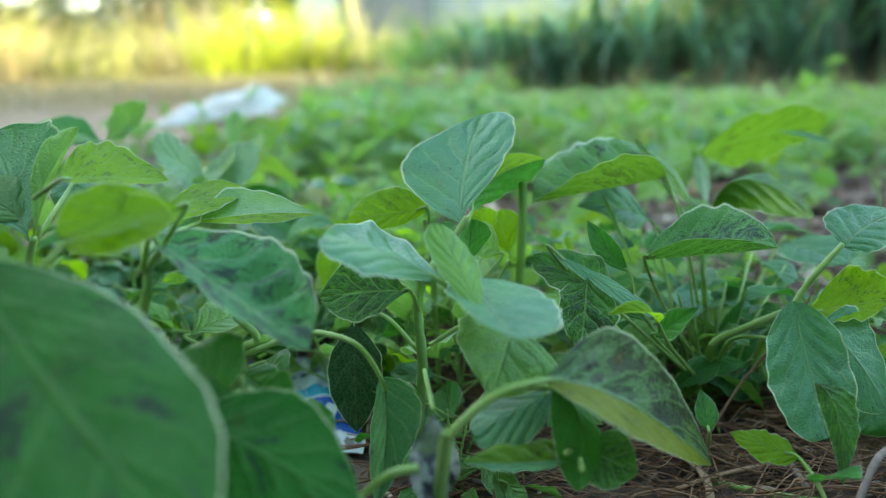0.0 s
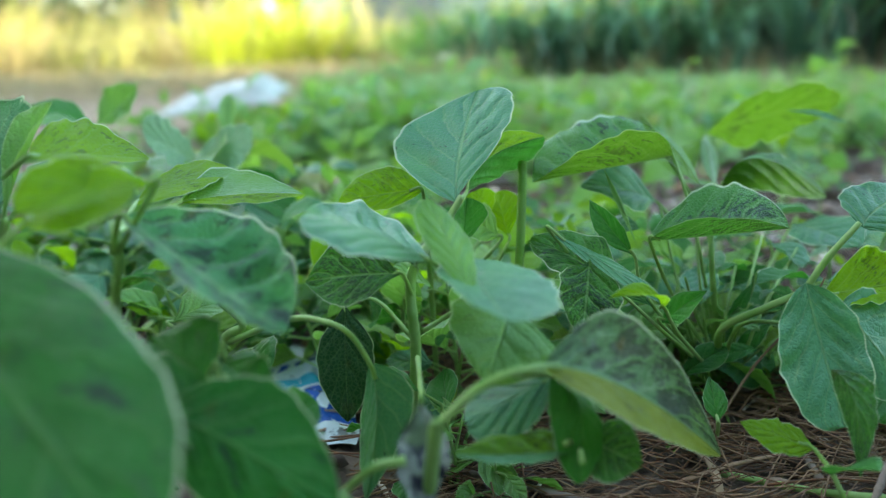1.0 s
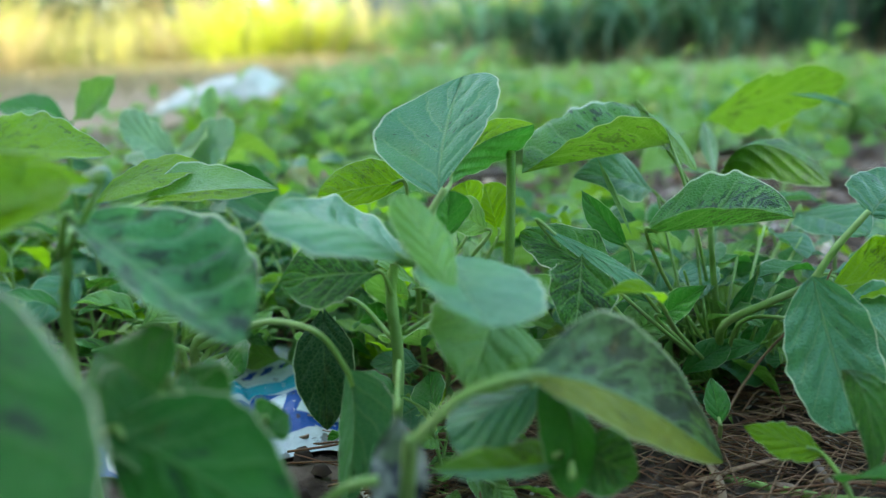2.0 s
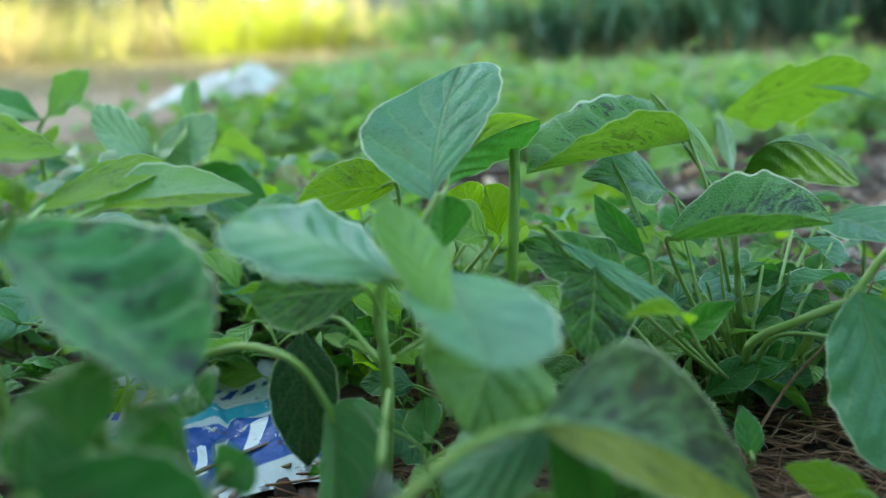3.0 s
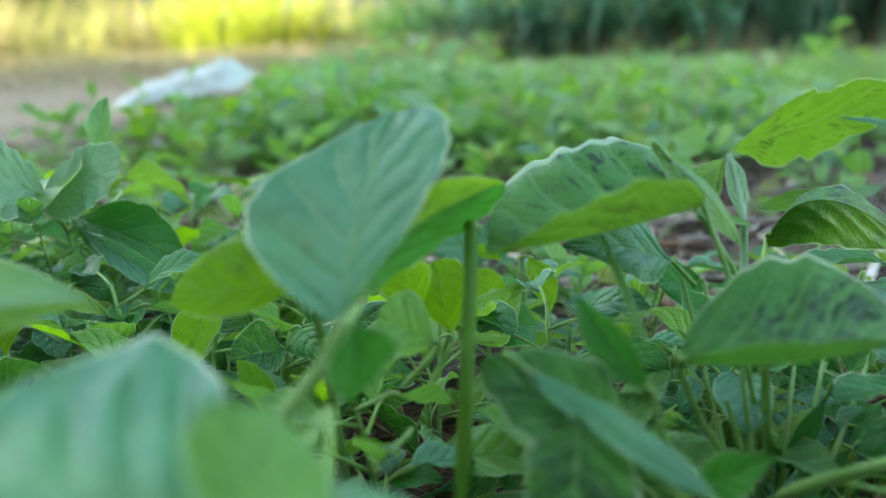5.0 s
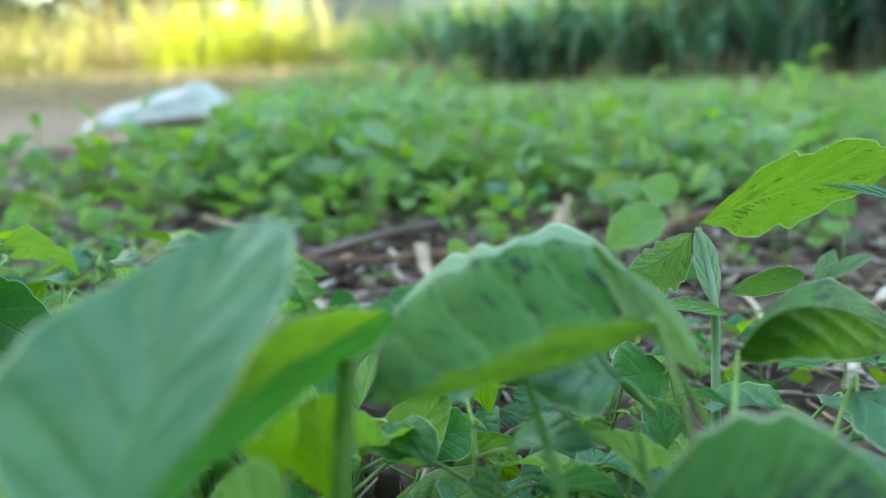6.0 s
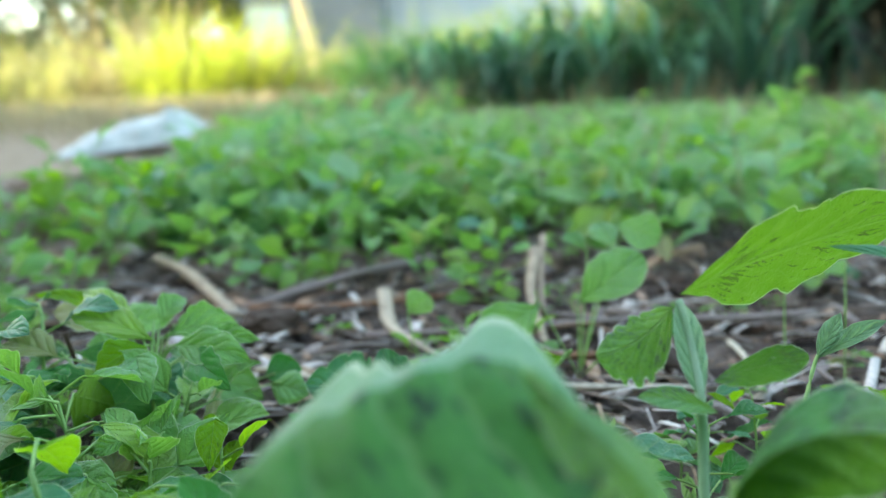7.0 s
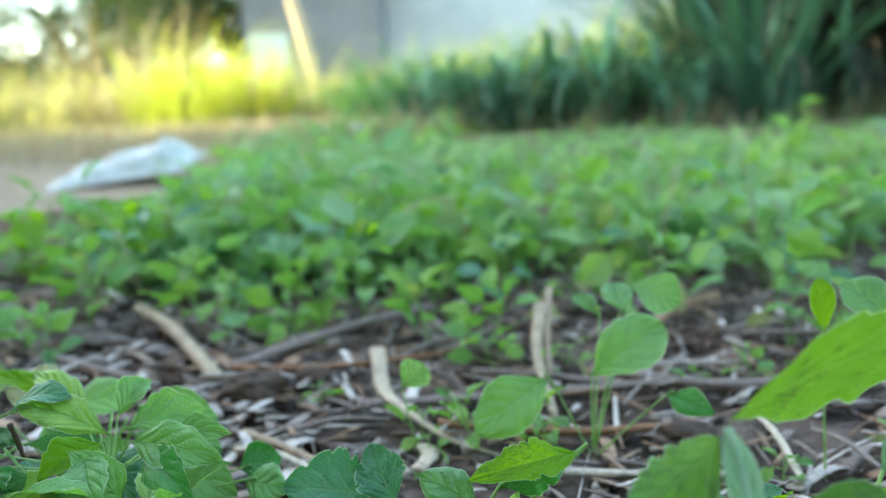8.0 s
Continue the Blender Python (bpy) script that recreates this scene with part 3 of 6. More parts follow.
spread_leaf(front, [(-0.08, 0.4, 0.172), (-0.049, 0.412, 0.174), (-0.02, 0.435, 0.169)], (-0.041, 0.395, 0.172), (-0.073, 0.44, 0.185), LEAF_PALE, (0.5, 0.33), stalk=[(-0.074, 0.315, 0.175), (-0.086, 0.36, 0.171)], ends=((0.8, 0.8), (0.7, 1.0)), sag=(0, -0.06), under=LEAF_YELLOW)
spread_leaf(front, [(-0.096, 0.38, 0.175), (-0.094, 0.42, 0.18), (-0.074, 0.462, 0.183)], (-0.069, 0.41, 0.179), (-0.104, 0.46, 0.185), LEAF_YELLOW, (0.5, 0.5), stalk=[(-0.081, 0.33, 0.173)], ends=((0.8, 0.8), (0.7, 0.8)))
leaf(front, (-0.044, 0.292, 0.2), (-0.077, 0.254, 0.196), 0.036, (0, -0.62, 0.78), LEAF_YELLOW, stalk=[(-0.069, 0.304, 0.17)], bend=0.1, fold=(14, 10), shape="obovate")
nearest = plant("weed with very broad deep green leaves", (-0.072, 0.212, 0))
stem(nearest, [(-0.135, 0.24, 0), (-0.108, 0.235, 0.143), (-0.099, 0.232, 0.174)], 0.0034, 0.0022)
spread_leaf(nearest, [(-0.104, 0.238, 0.192), (-0.054, 0.2, 0.161), (0.001, 0.158, 0.135)], (-0.113, 0.19, 0.142), (-0.024, 0.215, 0.174), LEAF_BROAD, (0.45, 0.45), stalk=[(-0.108, 0.235, 0.143)], ends=((0.7, 0.6), (0.6, 0.7)), sag=(0.05, 0.05))
spread_leaf(nearest, [(-0.033, 0.247, 0.126), (-0.004, 0.236, 0.119), (0.032, 0.225, 0.102)], (-0.011, 0.225, 0.101), (0.006, 0.252, 0.135), LEAF_BROAD, (0.45, 0.5), stalk=[(-0.09, 0.25, 0.06), (-0.07, 0.25, 0.1)], ends=((0.8, 0.7), (0.6, 0.6)), sag=(0.05, -0.05))
spread_leaf(nearest, [(-0.086, 0.27, 0.189), (-0.061, 0.262, 0.198), (-0.037, 0.26, 0.204)], (-0.051, 0.248, 0.192), (-0.068, 0.28, 0.207), LEAF_YELLOW, (0.5, 0.5), stalk=[(-0.106, 0.24, 0.163)], ends=((0.8, 0.6), (0.7, 0.6)), sag=(0.04, -0.04))
edge = plant("weed with pale bluish leaves in a loose whorl", (-0.168, 0.367, 0))
stem(edge, [(-0.17, 0.42, 0), (-0.18, 0.379, 0.11), (-0.164, 0.37, 0.155), (-0.155, 0.364, 0.172)], 0.003, 0.002)
spread_leaf(edge, [(-0.117, 0.33, 0.207), (-0.112, 0.37, 0.202), (-0.101, 0.415, 0.194)], (-0.102, 0.35, 0.201), (-0.14, 0.41, 0.219), LEAF_YELLOW, (0.5, 0.36), stalk=[(-0.149, 0.36, 0.194)], ends=((0.8, 0.8), (0.55, 0.8)), wavy=0.022)
leaf(edge, (-0.157, 0.363, 0.17), (-0.203, 0.416, 0.222), 0.075, (0.25, -0.9, 0.3), LEAF_SKY_SHEEN, bend=-0.03, fold=(12, 16), shape="obovate", ripple=0.025)
leaf(edge, (-0.153, 0.359, 0.172), (-0.13, 0.379, 0.228), 0.03, (-0.6, -0.7, 0.3), LEAF_PALE, bend=0.03, fold=(35, 25), shape="obovate")
leaf(edge, (-0.168, 0.441, 0.195), (-0.161, 0.415, 0.171), 0.03, (0.3, -0.9, 0.2), LEAF_SKY_SHEEN, stalk=[(-0.159, 0.374, 0.17)], fold=(20, 20), shape="ovate")
leaf(edge, (-0.161, 0.375, 0.176), (-0.207, 0.389, 0.196), 0.045, (0, -0.5, 0.85), LEAF_PALE, bend=0.06, shape="obovate")
backleft = plant("weed with a wide blue-green leaf turned to the light", (-0.208, 0.744, 0))
stem(backleft, [(-0.19, 0.74, 0), (-0.2, 0.752, 0.114), (-0.206, 0.764, 0.156)], 0.0026, 0.0018)
spread_leaf(backleft, [(-0.183, 0.7, 0.153), (-0.2, 0.685, 0.171), (-0.222, 0.675, 0.187)], (-0.176, 0.66, 0.143), (-0.21, 0.7, 0.198), LEAF_FROST, (0.22, 0.55), stalk=[(-0.2, 0.752, 0.114)], ends=((0.35, 0.5), (0.4, 0.5)), wavy=0.06, ragged=0.1)
spread_leaf(backleft, [(-0.185, 0.7, 0.153), (-0.156, 0.7, 0.164), (-0.13, 0.706, 0.174)], (-0.159, 0.68, 0.141), (-0.154, 0.715, 0.188), LEAF_FROST, (0.3, 0.5), stalk=[(-0.2, 0.752, 0.114)], ends=((0.35, 0.5), (0.35, 0.5)), wavy=0.06, ragged=0.1)
leaf(backleft, (-0.205, 0.759, 0.157), (-0.174, 0.658, 0.145), 0.08, (0, -0.6, 0.8), LEAF_PALE, bend=0.06, fold=(12, 12), shape="round")
leaf(backleft, (-0.193, 0.737, 0.132), (-0.088, 0.692, 0.104), 0.05, (0.1, -0.7, 0.7), LEAF_DEEP, stalk=[(-0.199, 0.754, 0.121)], bend=0.08, fold=(10, 10))
leaf(backleft, (-0.175, 0.716, 0.128), (-0.073, 0.649, 0.096), 0.02, (0, -0.8, 0.5), LEAF_SKY_SHEEN, stalk=[(-0.2, 0.752, 0.114)], bend=0.08, fold=(40, 20))
sprig = plant("small weed with a torn upright leaf", (-0.304, 0.748, 0))
stem(sprig, [(-0.33, 0.78, 0), (-0.318, 0.757, 0.158), (-0.306, 0.755, 0.188)], 0.0022, 0.0016)
leaf(sprig, (-0.306, 0.755, 0.188), (-0.256, 0.756, 0.229), 0.046, (-0.4, -0.8, 0.4), LEAF_PALE, bend=-0.05, fold=(22, 22), shape="ovate", ripple=0.05)
leaf(sprig, (-0.308, 0.754, 0.185), (-0.369, 0.736, 0.205), 0.05, (0, -0.5, 0.85), LEAF_DEEP, bend=0.07, shape="ovate")
leaf(sprig, (-0.308, 0.754, 0.185), (-0.329, 0.694, 0.194), 0.03, (0, -0.5, 0.85), LEAF_PALE, bend=0.07, shape="ovate")
leaf(sprig, (-0.312, 0.756, 0.172), (-0.275, 0.70, 0.165), 0.034, (0.1, -0.6, 0.8), LEAF_YELLOW, stalk=[(-0.318, 0.757, 0.158)], bend=0.08, fold=(14, 14), shape="ovate")
leaf(sprig, (-0.316, 0.757, 0.15), (-0.372, 0.72, 0.158), 0.045, (0, -0.6, 0.8), LEAF_LIME, stalk=[(-0.318, 0.757, 0.14)], bend=0.08, fold=(14, 14), shape="ovate")
leaf(sprig, (-0.31, 0.75, 0.13), (-0.25, 0.70, 0.125), 0.048, (0, -0.6, 0.8), LEAF_SKY_SHEEN, stalk=[(-0.32, 0.76, 0.12)], bend=0.08, fold=(14, 14), shape="ovate")
bright = plant("young weed with bright yellow-green round leaves", (0.043, 0.479, 0))
stem(bright, [(0.05, 0.52, 0), (0.048, 0.486, 0.125), (0.044, 0.484, 0.154)], 0.0022, 0.0016)
spread_leaf(bright, [(0.047, 0.465, 0.165), (0.021, 0.462, 0.163), (-0.007, 0.469, 0.157)], (0.022, 0.452, 0.155), (0.021, 0.48, 0.178), LEAF_YELLOW, (0.5, 0.5), stalk=[(0.047, 0.484, 0.139)], ends=((0.6, 0.55), (0.6, 0.5)), sag=(0.03, 0.03))
leaf(bright, (0.088, 0.5, 0.131), (0.082, 0.517, 0.155), 0.026, (-0.2, -0.9, 0.3), LEAF_YELLOW, stalk=[(0.072, 0.493, 0.109)], fold=(14, 14), shape="obovate")
leaf(bright, (0.103, 0.498, 0.123), (0.095, 0.527, 0.151), 0.03, (0.1, -0.9, 0.3), LEAF_YELLOW, stalk=[(0.09, 0.492, 0.102)], fold=(10, 14), shape="obovate")
leaf(bright, (0.097, 0.479, 0.129), (0.073, 0.472, 0.146), 0.03, (0, -0.6, 0.8), LEAF_PALE, stalk=[(0.081, 0.483, 0.109)], fold=(10, 14), shape="obovate")
stem(bright, [(0.100, 0.450, 0.02), (0.107, 0.463, 0.107), (0.110, 0.480, 0.145), (0.112, 0.500, 0.176)], 0.0031, 0.0029, LEAF_LIME)
mottled = plant("spreading weed with purple-mottled folded leaves", (0.258, 0.51, 0))
stem(mottled, [(0.258, 0.51, 0), (0.256, 0.508, 0.03)], 0.004, 0.0036)
# the bent rim's paler material stands for sky light on the flap
spread_leaf(mottled, [(0.218, 0.525, 0.174), (0.166, 0.492, 0.172), (0.118, 0.495, 0.163)], (0.188, 0.47, 0.199), (0.171, 0.545, 0.202), LEAF_MOTTLED, (0.2, 0.48), stalk=[(0.256, 0.51, 0.02), (0.229, 0.503, 0.128)], ends=((0.7, 1.15), (0.4, 0.32)), sag=(0.06, -0.05), wavy=0.02, under=LEAF_TURNED, lip=(1, 0.80, (0.006, 0.048, -0.006), LEAF_FROST))
spread_leaf(mottled, [(0.2, 0.54, 0.197), (0.221, 0.535, 0.179), (0.238, 0.53, 0.154)], (0.207, 0.525, 0.179), (0.227, 0.545, 0.179), LEAF_PALE, (0.45, 0.45), stalk=[(0.25, 0.51, 0.03), (0.246, 0.53, 0.12)], ends=((0.8, 0.8), (0.8, 0.8)), under=LEAF_LIME)
spread_leaf(mottled, [(0.185, 0.447, 0.134), (0.22, 0.43, 0.141), (0.268, 0.448, 0.14)], (0.204, 0.418, 0.154), (0.232, 0.487, 0.161), LEAF_MOTTLED, (0.36, 0.42), stalk=[(0.255, 0.505, 0.02), (0.209, 0.469, 0.088)], ends=((0.7, 0.9), (0.62, 0.55)), sag=(0.05, -0.05), wavy=0.012, rough=1.9)
spread_leaf(mottled, [(0.125, 0.43, 0.143), (0.153, 0.415, 0.129), (0.184, 0.4, 0.11)], (0.15, 0.41, 0.126), (0.162, 0.42, 0.127), LEAF_SKY_SHEEN, (0.5, 0.5), stalk=[(0.2, 0.46, 0.05)])
spread_leaf(mottled, [(0.268, 0.572, 0.142), (0.293, 0.566, 0.166), (0.374, 0.625, 0.124)], (0.304, 0.572, 0.138), (0.318, 0.605, 0.165), LEAF_MOTTLED, (0.5, 0.5), stalk=[(0.245, 0.519, 0.12)], ends=((0.7, 0.7), (0.7, 0.7)), under=LEAF_TURNED)
spread_leaf(mottled, [(0.258, 0.4, 0.121), (0.264, 0.388, 0.09), (0.27, 0.366, 0.053)], (0.241, 0.38, 0.078), (0.286, 0.385, 0.094), LEAF_SKY_SHEEN, (0.55, 0.4), ends=((0.45, 0.4), (0.4, 0.5)), sag=(0.05, -0.05), wavy=0.04, rough=2.8)
spread_leaf(mottled, [(0.276, 0.402, 0.102), (0.29, 0.392, 0.093), (0.307, 0.38, 0.064)], (0.279, 0.385, 0.072), (0.303, 0.41, 0.112), LEAF_SKY_SHEEN, (0.5, 0.45), ends=((0.7, 0.6), (0.6, 0.6)), wavy=0.04, rough=1.8, sag=(0.04, -0.04))
spread_leaf(mottled, [(0.248, 0.345, 0.095), (0.257, 0.338, 0.082), (0.257, 0.325, 0.049)], (0.25, 0.34, 0.082), (0.269, 0.345, 0.087), LEAF_MOTTLED, (0.4, 0.35), ends=((0.8, 0.9), (0.7, 0.9)), wavy=0.05)
spread_leaf(mottled, [(0.278, 0.42, 0.107), (0.298, 0.418, 0.111), (0.33, 0.42, 0.116)], (0.292, 0.4, 0.108), (0.31, 0.44, 0.13), LEAF_YELLOW, (0.5, 0.4), stalk=[(0.273, 0.429, 0.107)], ends=((0.8, 0.8), (0.7, 0.7)), wavy=0.05, rough=1.6, sag=(0, -0.05))
spread_leaf(mottled, [(0.301, 0.43, 0.144), (0.314, 0.44, 0.153), (0.346, 0.46, 0.16)], (0.301, 0.455, 0.163), (0.325, 0.43, 0.144), LEAF_SKY_SHEEN, (0.6, 0.5), ends=((0.8, 0.6), (0.7, 0.7)), wavy=0.04)
stem(mottled, [(0.258, 0.512, 0.01), (0.239, 0.494, 0.104), (0.243, 0.512, 0.14)], 0.0026, 0.0014)
leaf(mottled, (0.163, 0.421, 0.11), (0.113, 0.446, 0.136), 0.046, (0, -0.5, 0.8), LEAF_MOTTLED, stalk=[(0.25, 0.5, 0.02), (0.198, 0.444, 0.074)], bend=0.1, fold=(25, 15), shape="ovate", ripple=0.04)
leaf(mottled, (0.144, 0.416, 0.132), (0.136, 0.386, 0.097), 0.042, (0.1, -0.95, 0.2), LEAF_MOTTLED, bend=0.03, fold=(12, 12), shape="ovate", ripple=0.05)
leaf(mottled, (0.178, 0.381, 0.114), (0.142, 0.344, 0.133), 0.016, (0, -0.6, 0.8), LEAF_YELLOW, stalk=[(0.25, 0.5, 0.02), (0.2, 0.425, 0.081)], bend=0.12, fold=(30, 25), shape="ovate")
leaf(mottled, (0.179, 0.41, 0.105), (0.159, 0.424, 0.122), 0.012, (-0.3, -0.9, 0.3), LEAF_SKY_SHEEN, fold=(20, 20), shape="narrow")
leaf(mottled, (0.174, 0.436, 0.127), (0.149, 0.453, 0.159), 0.018, (-0.6, -0.7, 0.3), LEAF_DEEP, stalk=[(0.25, 0.5, 0.02), (0.187, 0.449, 0.095)], fold=(30, 20), shape="narrow")
leaf(mottled, (0.168, 0.518, 0.17), (0.18, 0.457, 0.128), 0.004, (0, -1, 0.2), LEAF_PALE, bend=0.02, fold=(5, 5), shape="narrow")
leaf(mottled, (0.194, 0.446, 0.081), (0.213, 0.423, 0.11), 0.018, (0, -0.7, 0.6), LEAF_DEEP, stalk=[(0.25, 0.5, 0.02)], bend=0.06, fold=(20, 20), shape="narrow")
leaf(mottled, (0.219, 0.567, 0.134), (0.158, 0.548, 0.151), 0.045, (0, -0.5, 0.8), LEAF_SKY_SHEEN, stalk=[(0.23, 0.564, 0.122)], bend=0.08, fold=(12, 20), shape="ovate")
stem(mottled, [(0.256, 0.508, 0.022), (0.234, 0.455, 0.072), (0.253, 0.44, 0.092), (0.271, 0.429, 0.106)], 0.0027, 0.0021)
stem(mottled, [(0.271, 0.429, 0.106), (0.283, 0.429, 0.127), (0.299, 0.43, 0.147)], 0.0022, 0.0016)
stem(mottled, [(0.256, 0.508, 0.015), (0.246, 0.456, 0.075), (0.273, 0.429, 0.086)], 0.0016, 0.001)
leaf(mottled, (0.37, 0.475, 0.051), (0.317, 0.426, 0.026), 0.05, (0, -0.8, 0.5), LEAF_DEEP, stalk=[(0.256, 0.508, 0.015), (0.335, 0.474, 0.052)], fold=(8, 8), shape="round")
leaf(mottled, (0.341, 0.611, 0.104), (0.358, 0.539, 0.103), 0.05, (0, -0.7, 0.6), LEAF_SKY_SHEEN, stalk=[(0.256, 0.508, 0.03)], bend=0.05, fold=(8, 8), shape="round")
leaf(mottled, (0.209, 0.465, 0.032), (0.245, 0.472, 0.054), 0.02, (0, -0.6, 0.8), LEAF_DEEP, stalk=[(0.256, 0.508, 0.012)], bend=0.1, fold=(15, 15), shape="obovate", thick=0.0009)
leaf(mottled, (0.272, 0.482, 0.049), (0.236, 0.479, 0.042), 0.018, (0, -0.6, 0.8), LEAF_DEEP, stalk=[(0.256, 0.508, 0.012)], bend=0.1, fold=(15, 15), shape="obovate", thick=0.0009)
leaf(mottled, (0.289, 0.506, 0.061), (0.263, 0.499, 0.038), 0.014, (0, -0.6, 0.8), LEAF_DEEP, stalk=[(0.256, 0.508, 0.012)], bend=0.1, fold=(15, 15), shape="obovate", thick=0.0009)
leaf(mottled, (0.273, 0.503, 0.093), (0.252, 0.494, 0.058), 0.01, (0, -0.6, 0.8), LEAF_DEEP, stalk=[(0.256, 0.508, 0.012)], bend=0.1, fold=(15, 15), shape="obovate", thick=0.0009)
stem(mottled, [(0.25, 0.512, 0.01), (0.224, 0.489, 0.064), (0.213, 0.533, 0.137)], 0.0014, 0.0009)
stem(mottled, [(0.254, 0.512, 0.01), (0.235, 0.489, 0.064), (0.234, 0.52, 0.127)], 0.0014, 0.0009)
stem(mottled, [(0.258, 0.512, 0.01), (0.249, 0.49, 0.064), (0.266, 0.524, 0.095)], 0.0014, 0.0009)
stem(mottled, [(0.262, 0.512, 0.01), (0.258, 0.49, 0.063), (0.289, 0.539, 0.113)], 0.0014, 0.0009)
stem(mottled, [(0.266, 0.512, 0.01), (0.232, 0.489, 0.064), (0.218, 0.482, 0.1)], 0.0014, 0.0009)
stem(mottled, [(0.27, 0.512, 0.01), (0.27, 0.49, 0.063), (0.319, 0.548, 0.101)], 0.0014, 0.0009)
low = plant("low weed with a red-tinged folded leaf on a thick stalk", (0.065, 0.262, 0))
stem(low, [(0.05, 0.29, 0), (0.062, 0.261, 0.102), (0.064, 0.259, 0.115)], 0.003, 0.0026)
spread_leaf(low, [(0.103, 0.275, 0.129), (0.143, 0.297, 0.108), (0.202, 0.352, 0.045)], (0.143, 0.278, 0.101), (0.137, 0.305, 0.142), LEAF_BRONZE, (0.5, 0.34), stalk=[(0.064, 0.259, 0.113), (0.077, 0.262, 0.125), (0.09, 0.267, 0.13)], ends=((0.8, 0.8), (1.0, 0.75)), sag=(0.02, -0.04), under=LEAF_RUST, thick=0.0021)
spread_leaf(low, [(0.115, 0.318, 0.106), (0.096, 0.31, 0.1), (0.074, 0.3, 0.092)], (0.098, 0.295, 0.089), (0.086, 0.335, 0.096), LEAF_SKY_SHEEN, (0.4, 0.5), stalk=[(0.09, 0.275, 0.126)], ends=((0.7, 0.6), (0.7, 0.6)))
spread_leaf(low, [(0.111, 0.305, 0.112), (0.122, 0.3, 0.099), (0.121, 0.29, 0.069)], (0.11, 0.295, 0.088), (0.134, 0.31, 0.087), LEAF_DEEP, (0.5, 0.45), stalk=[(0.097, 0.272, 0.128)], ends=((0.7, 0.8), (0.6, 0.7)))
spread_leaf(low, [(0.122, 0.3, 0.08), (0.095, 0.287, 0.085), (0.069, 0.272, 0.094)], (0.096, 0.275, 0.088), (0.106, 0.3, 0.088), LEAF_LIME, (0.5, 0.35), stalk=[(0.119, 0.271, 0.091)], ends=((0.8, 0.8), (0.6, 0.8)), wavy=0.05, under=LEAF_SKY_SHEEN, lip=(1, 0.7, (0, 0.008, -0.003)))
leaf(low, (0.125, 0.309, 0.08), (0.149, 0.298, 0.073), 0.03, (0, -0.8, 0.5), LEAF_MOTTLED, stalk=[(0.115, 0.29, 0.088)], fold=(10, 10), shape="ovate")
leaf(low, (0.029, 0.257, 0.088), (0.019, 0.218, 0.101), 0.03, (0, -0.6, 0.8), LEAF_PALE, stalk=[(0.052, 0.256, 0.101), (0.041, 0.255, 0.099)], thick=0.002)
rooted = plant("small weed with toothed leaves among dry roots", (0.243, 0.326, 0))
spread_leaf(rooted, [(0.244, 0.345, 0.053), (0.228, 0.347, 0.059), (0.21, 0.352, 0.064)], (0.225, 0.335, 0.055), (0.238, 0.36, 0.059), LEAF_YELLOW, (0.4, 0.4), stalk=[(0.257, 0.33, 0.027), (0.25, 0.335, 0.044)], ends=((0.7, 0.9), (0.7, 0.9)), wavy=0.05)
leaf(rooted, (0.246, 0.327, 0.05), (0.25, 0.3, 0.068), 0.025, (0, -0.6, 0.8), LEAF_DEEP, fold=(10, 10), shape="ovate")
leaf(rooted, (0.212, 0.386, 0.044), (0.21, 0.401, 0.066), 0.015, (0, -0.9, 0.4), LEAF_DEEP, stalk=[(0.235, 0.45, 0)], fold=(15, 15), shape="narrow")
eaten = plant("weed with an insect-eaten yellow-green leaf on a pale stalk", (0.315, 0.665, 0))
stem(eaten, [(0.315, 0.655, 0), (0.29, 0.635, 0.051), (0.293, 0.655, 0.089), (0.296, 0.671, 0.126), (0.296, 0.688, 0.15), (0.294, 0.7, 0.168)], 0.0032, 0.0020, STEM_FROST)
spread_leaf(eaten, [(0.295, 0.7, 0.171), (0.358, 0.728, 0.184), (0.44, 0.752, 0.196)], (0.357, 0.745, 0.151), (0.359, 0.715, 0.212), LEAF_LIME, (0.48, 0.46), ends=((1.15, 0.6), (1.05, 0.6)), wavy=0.03, ragged=0.14, sag=(0, -0.03), rough=1.15)
spread_leaf(eaten, [(0.297, 0.672, 0.128), (0.294, 0.685, 0.149), (0.293, 0.7, 0.168)], (0.287, 0.68, 0.148), (0.304, 0.69, 0.15), LEAF_FROST, (0.5, 0.45), ends=((0.8, 0.8), (0.8, 0.8)))
spread_leaf(eaten, [(0.29, 0.698, 0.165), (0.271, 0.69, 0.152), (0.249, 0.68, 0.149)], (0.276, 0.675, 0.137), (0.27, 0.705, 0.158), LEAF_LIME, (0.4, 0.45), ends=((0.7, 0.7), (0.7, 0.7)), wavy=0.05, ragged=0.2, rough=1.1)
spread_leaf(eaten, [(0.305, 0.68, 0.134), (0.329, 0.685, 0.138), (0.355, 0.69, 0.139)], (0.324, 0.67, 0.135), (0.34, 0.7, 0.142), LEAF_LIME, (0.5, 0.5), ends=((0.8, 0.6), (0.8, 0.6)))
spread_leaf(eaten, [(0.299, 0.66, 0.128), (0.283, 0.665, 0.132), (0.266, 0.67, 0.132)], (0.282, 0.655, 0.131), (0.286, 0.68, 0.132), LEAF_LIME, (0.5, 0.5), under=LEAF_PALE)
leaf(eaten, (0.4, 0.764, 0.107), (0.444, 0.769, 0.128), 0.014, (0, -0.5, 0.8), LEAF_FROST, stalk=[(0.385, 0.747, 0.078)], bend=0.06, fold=(35, 30), shape="narrow")
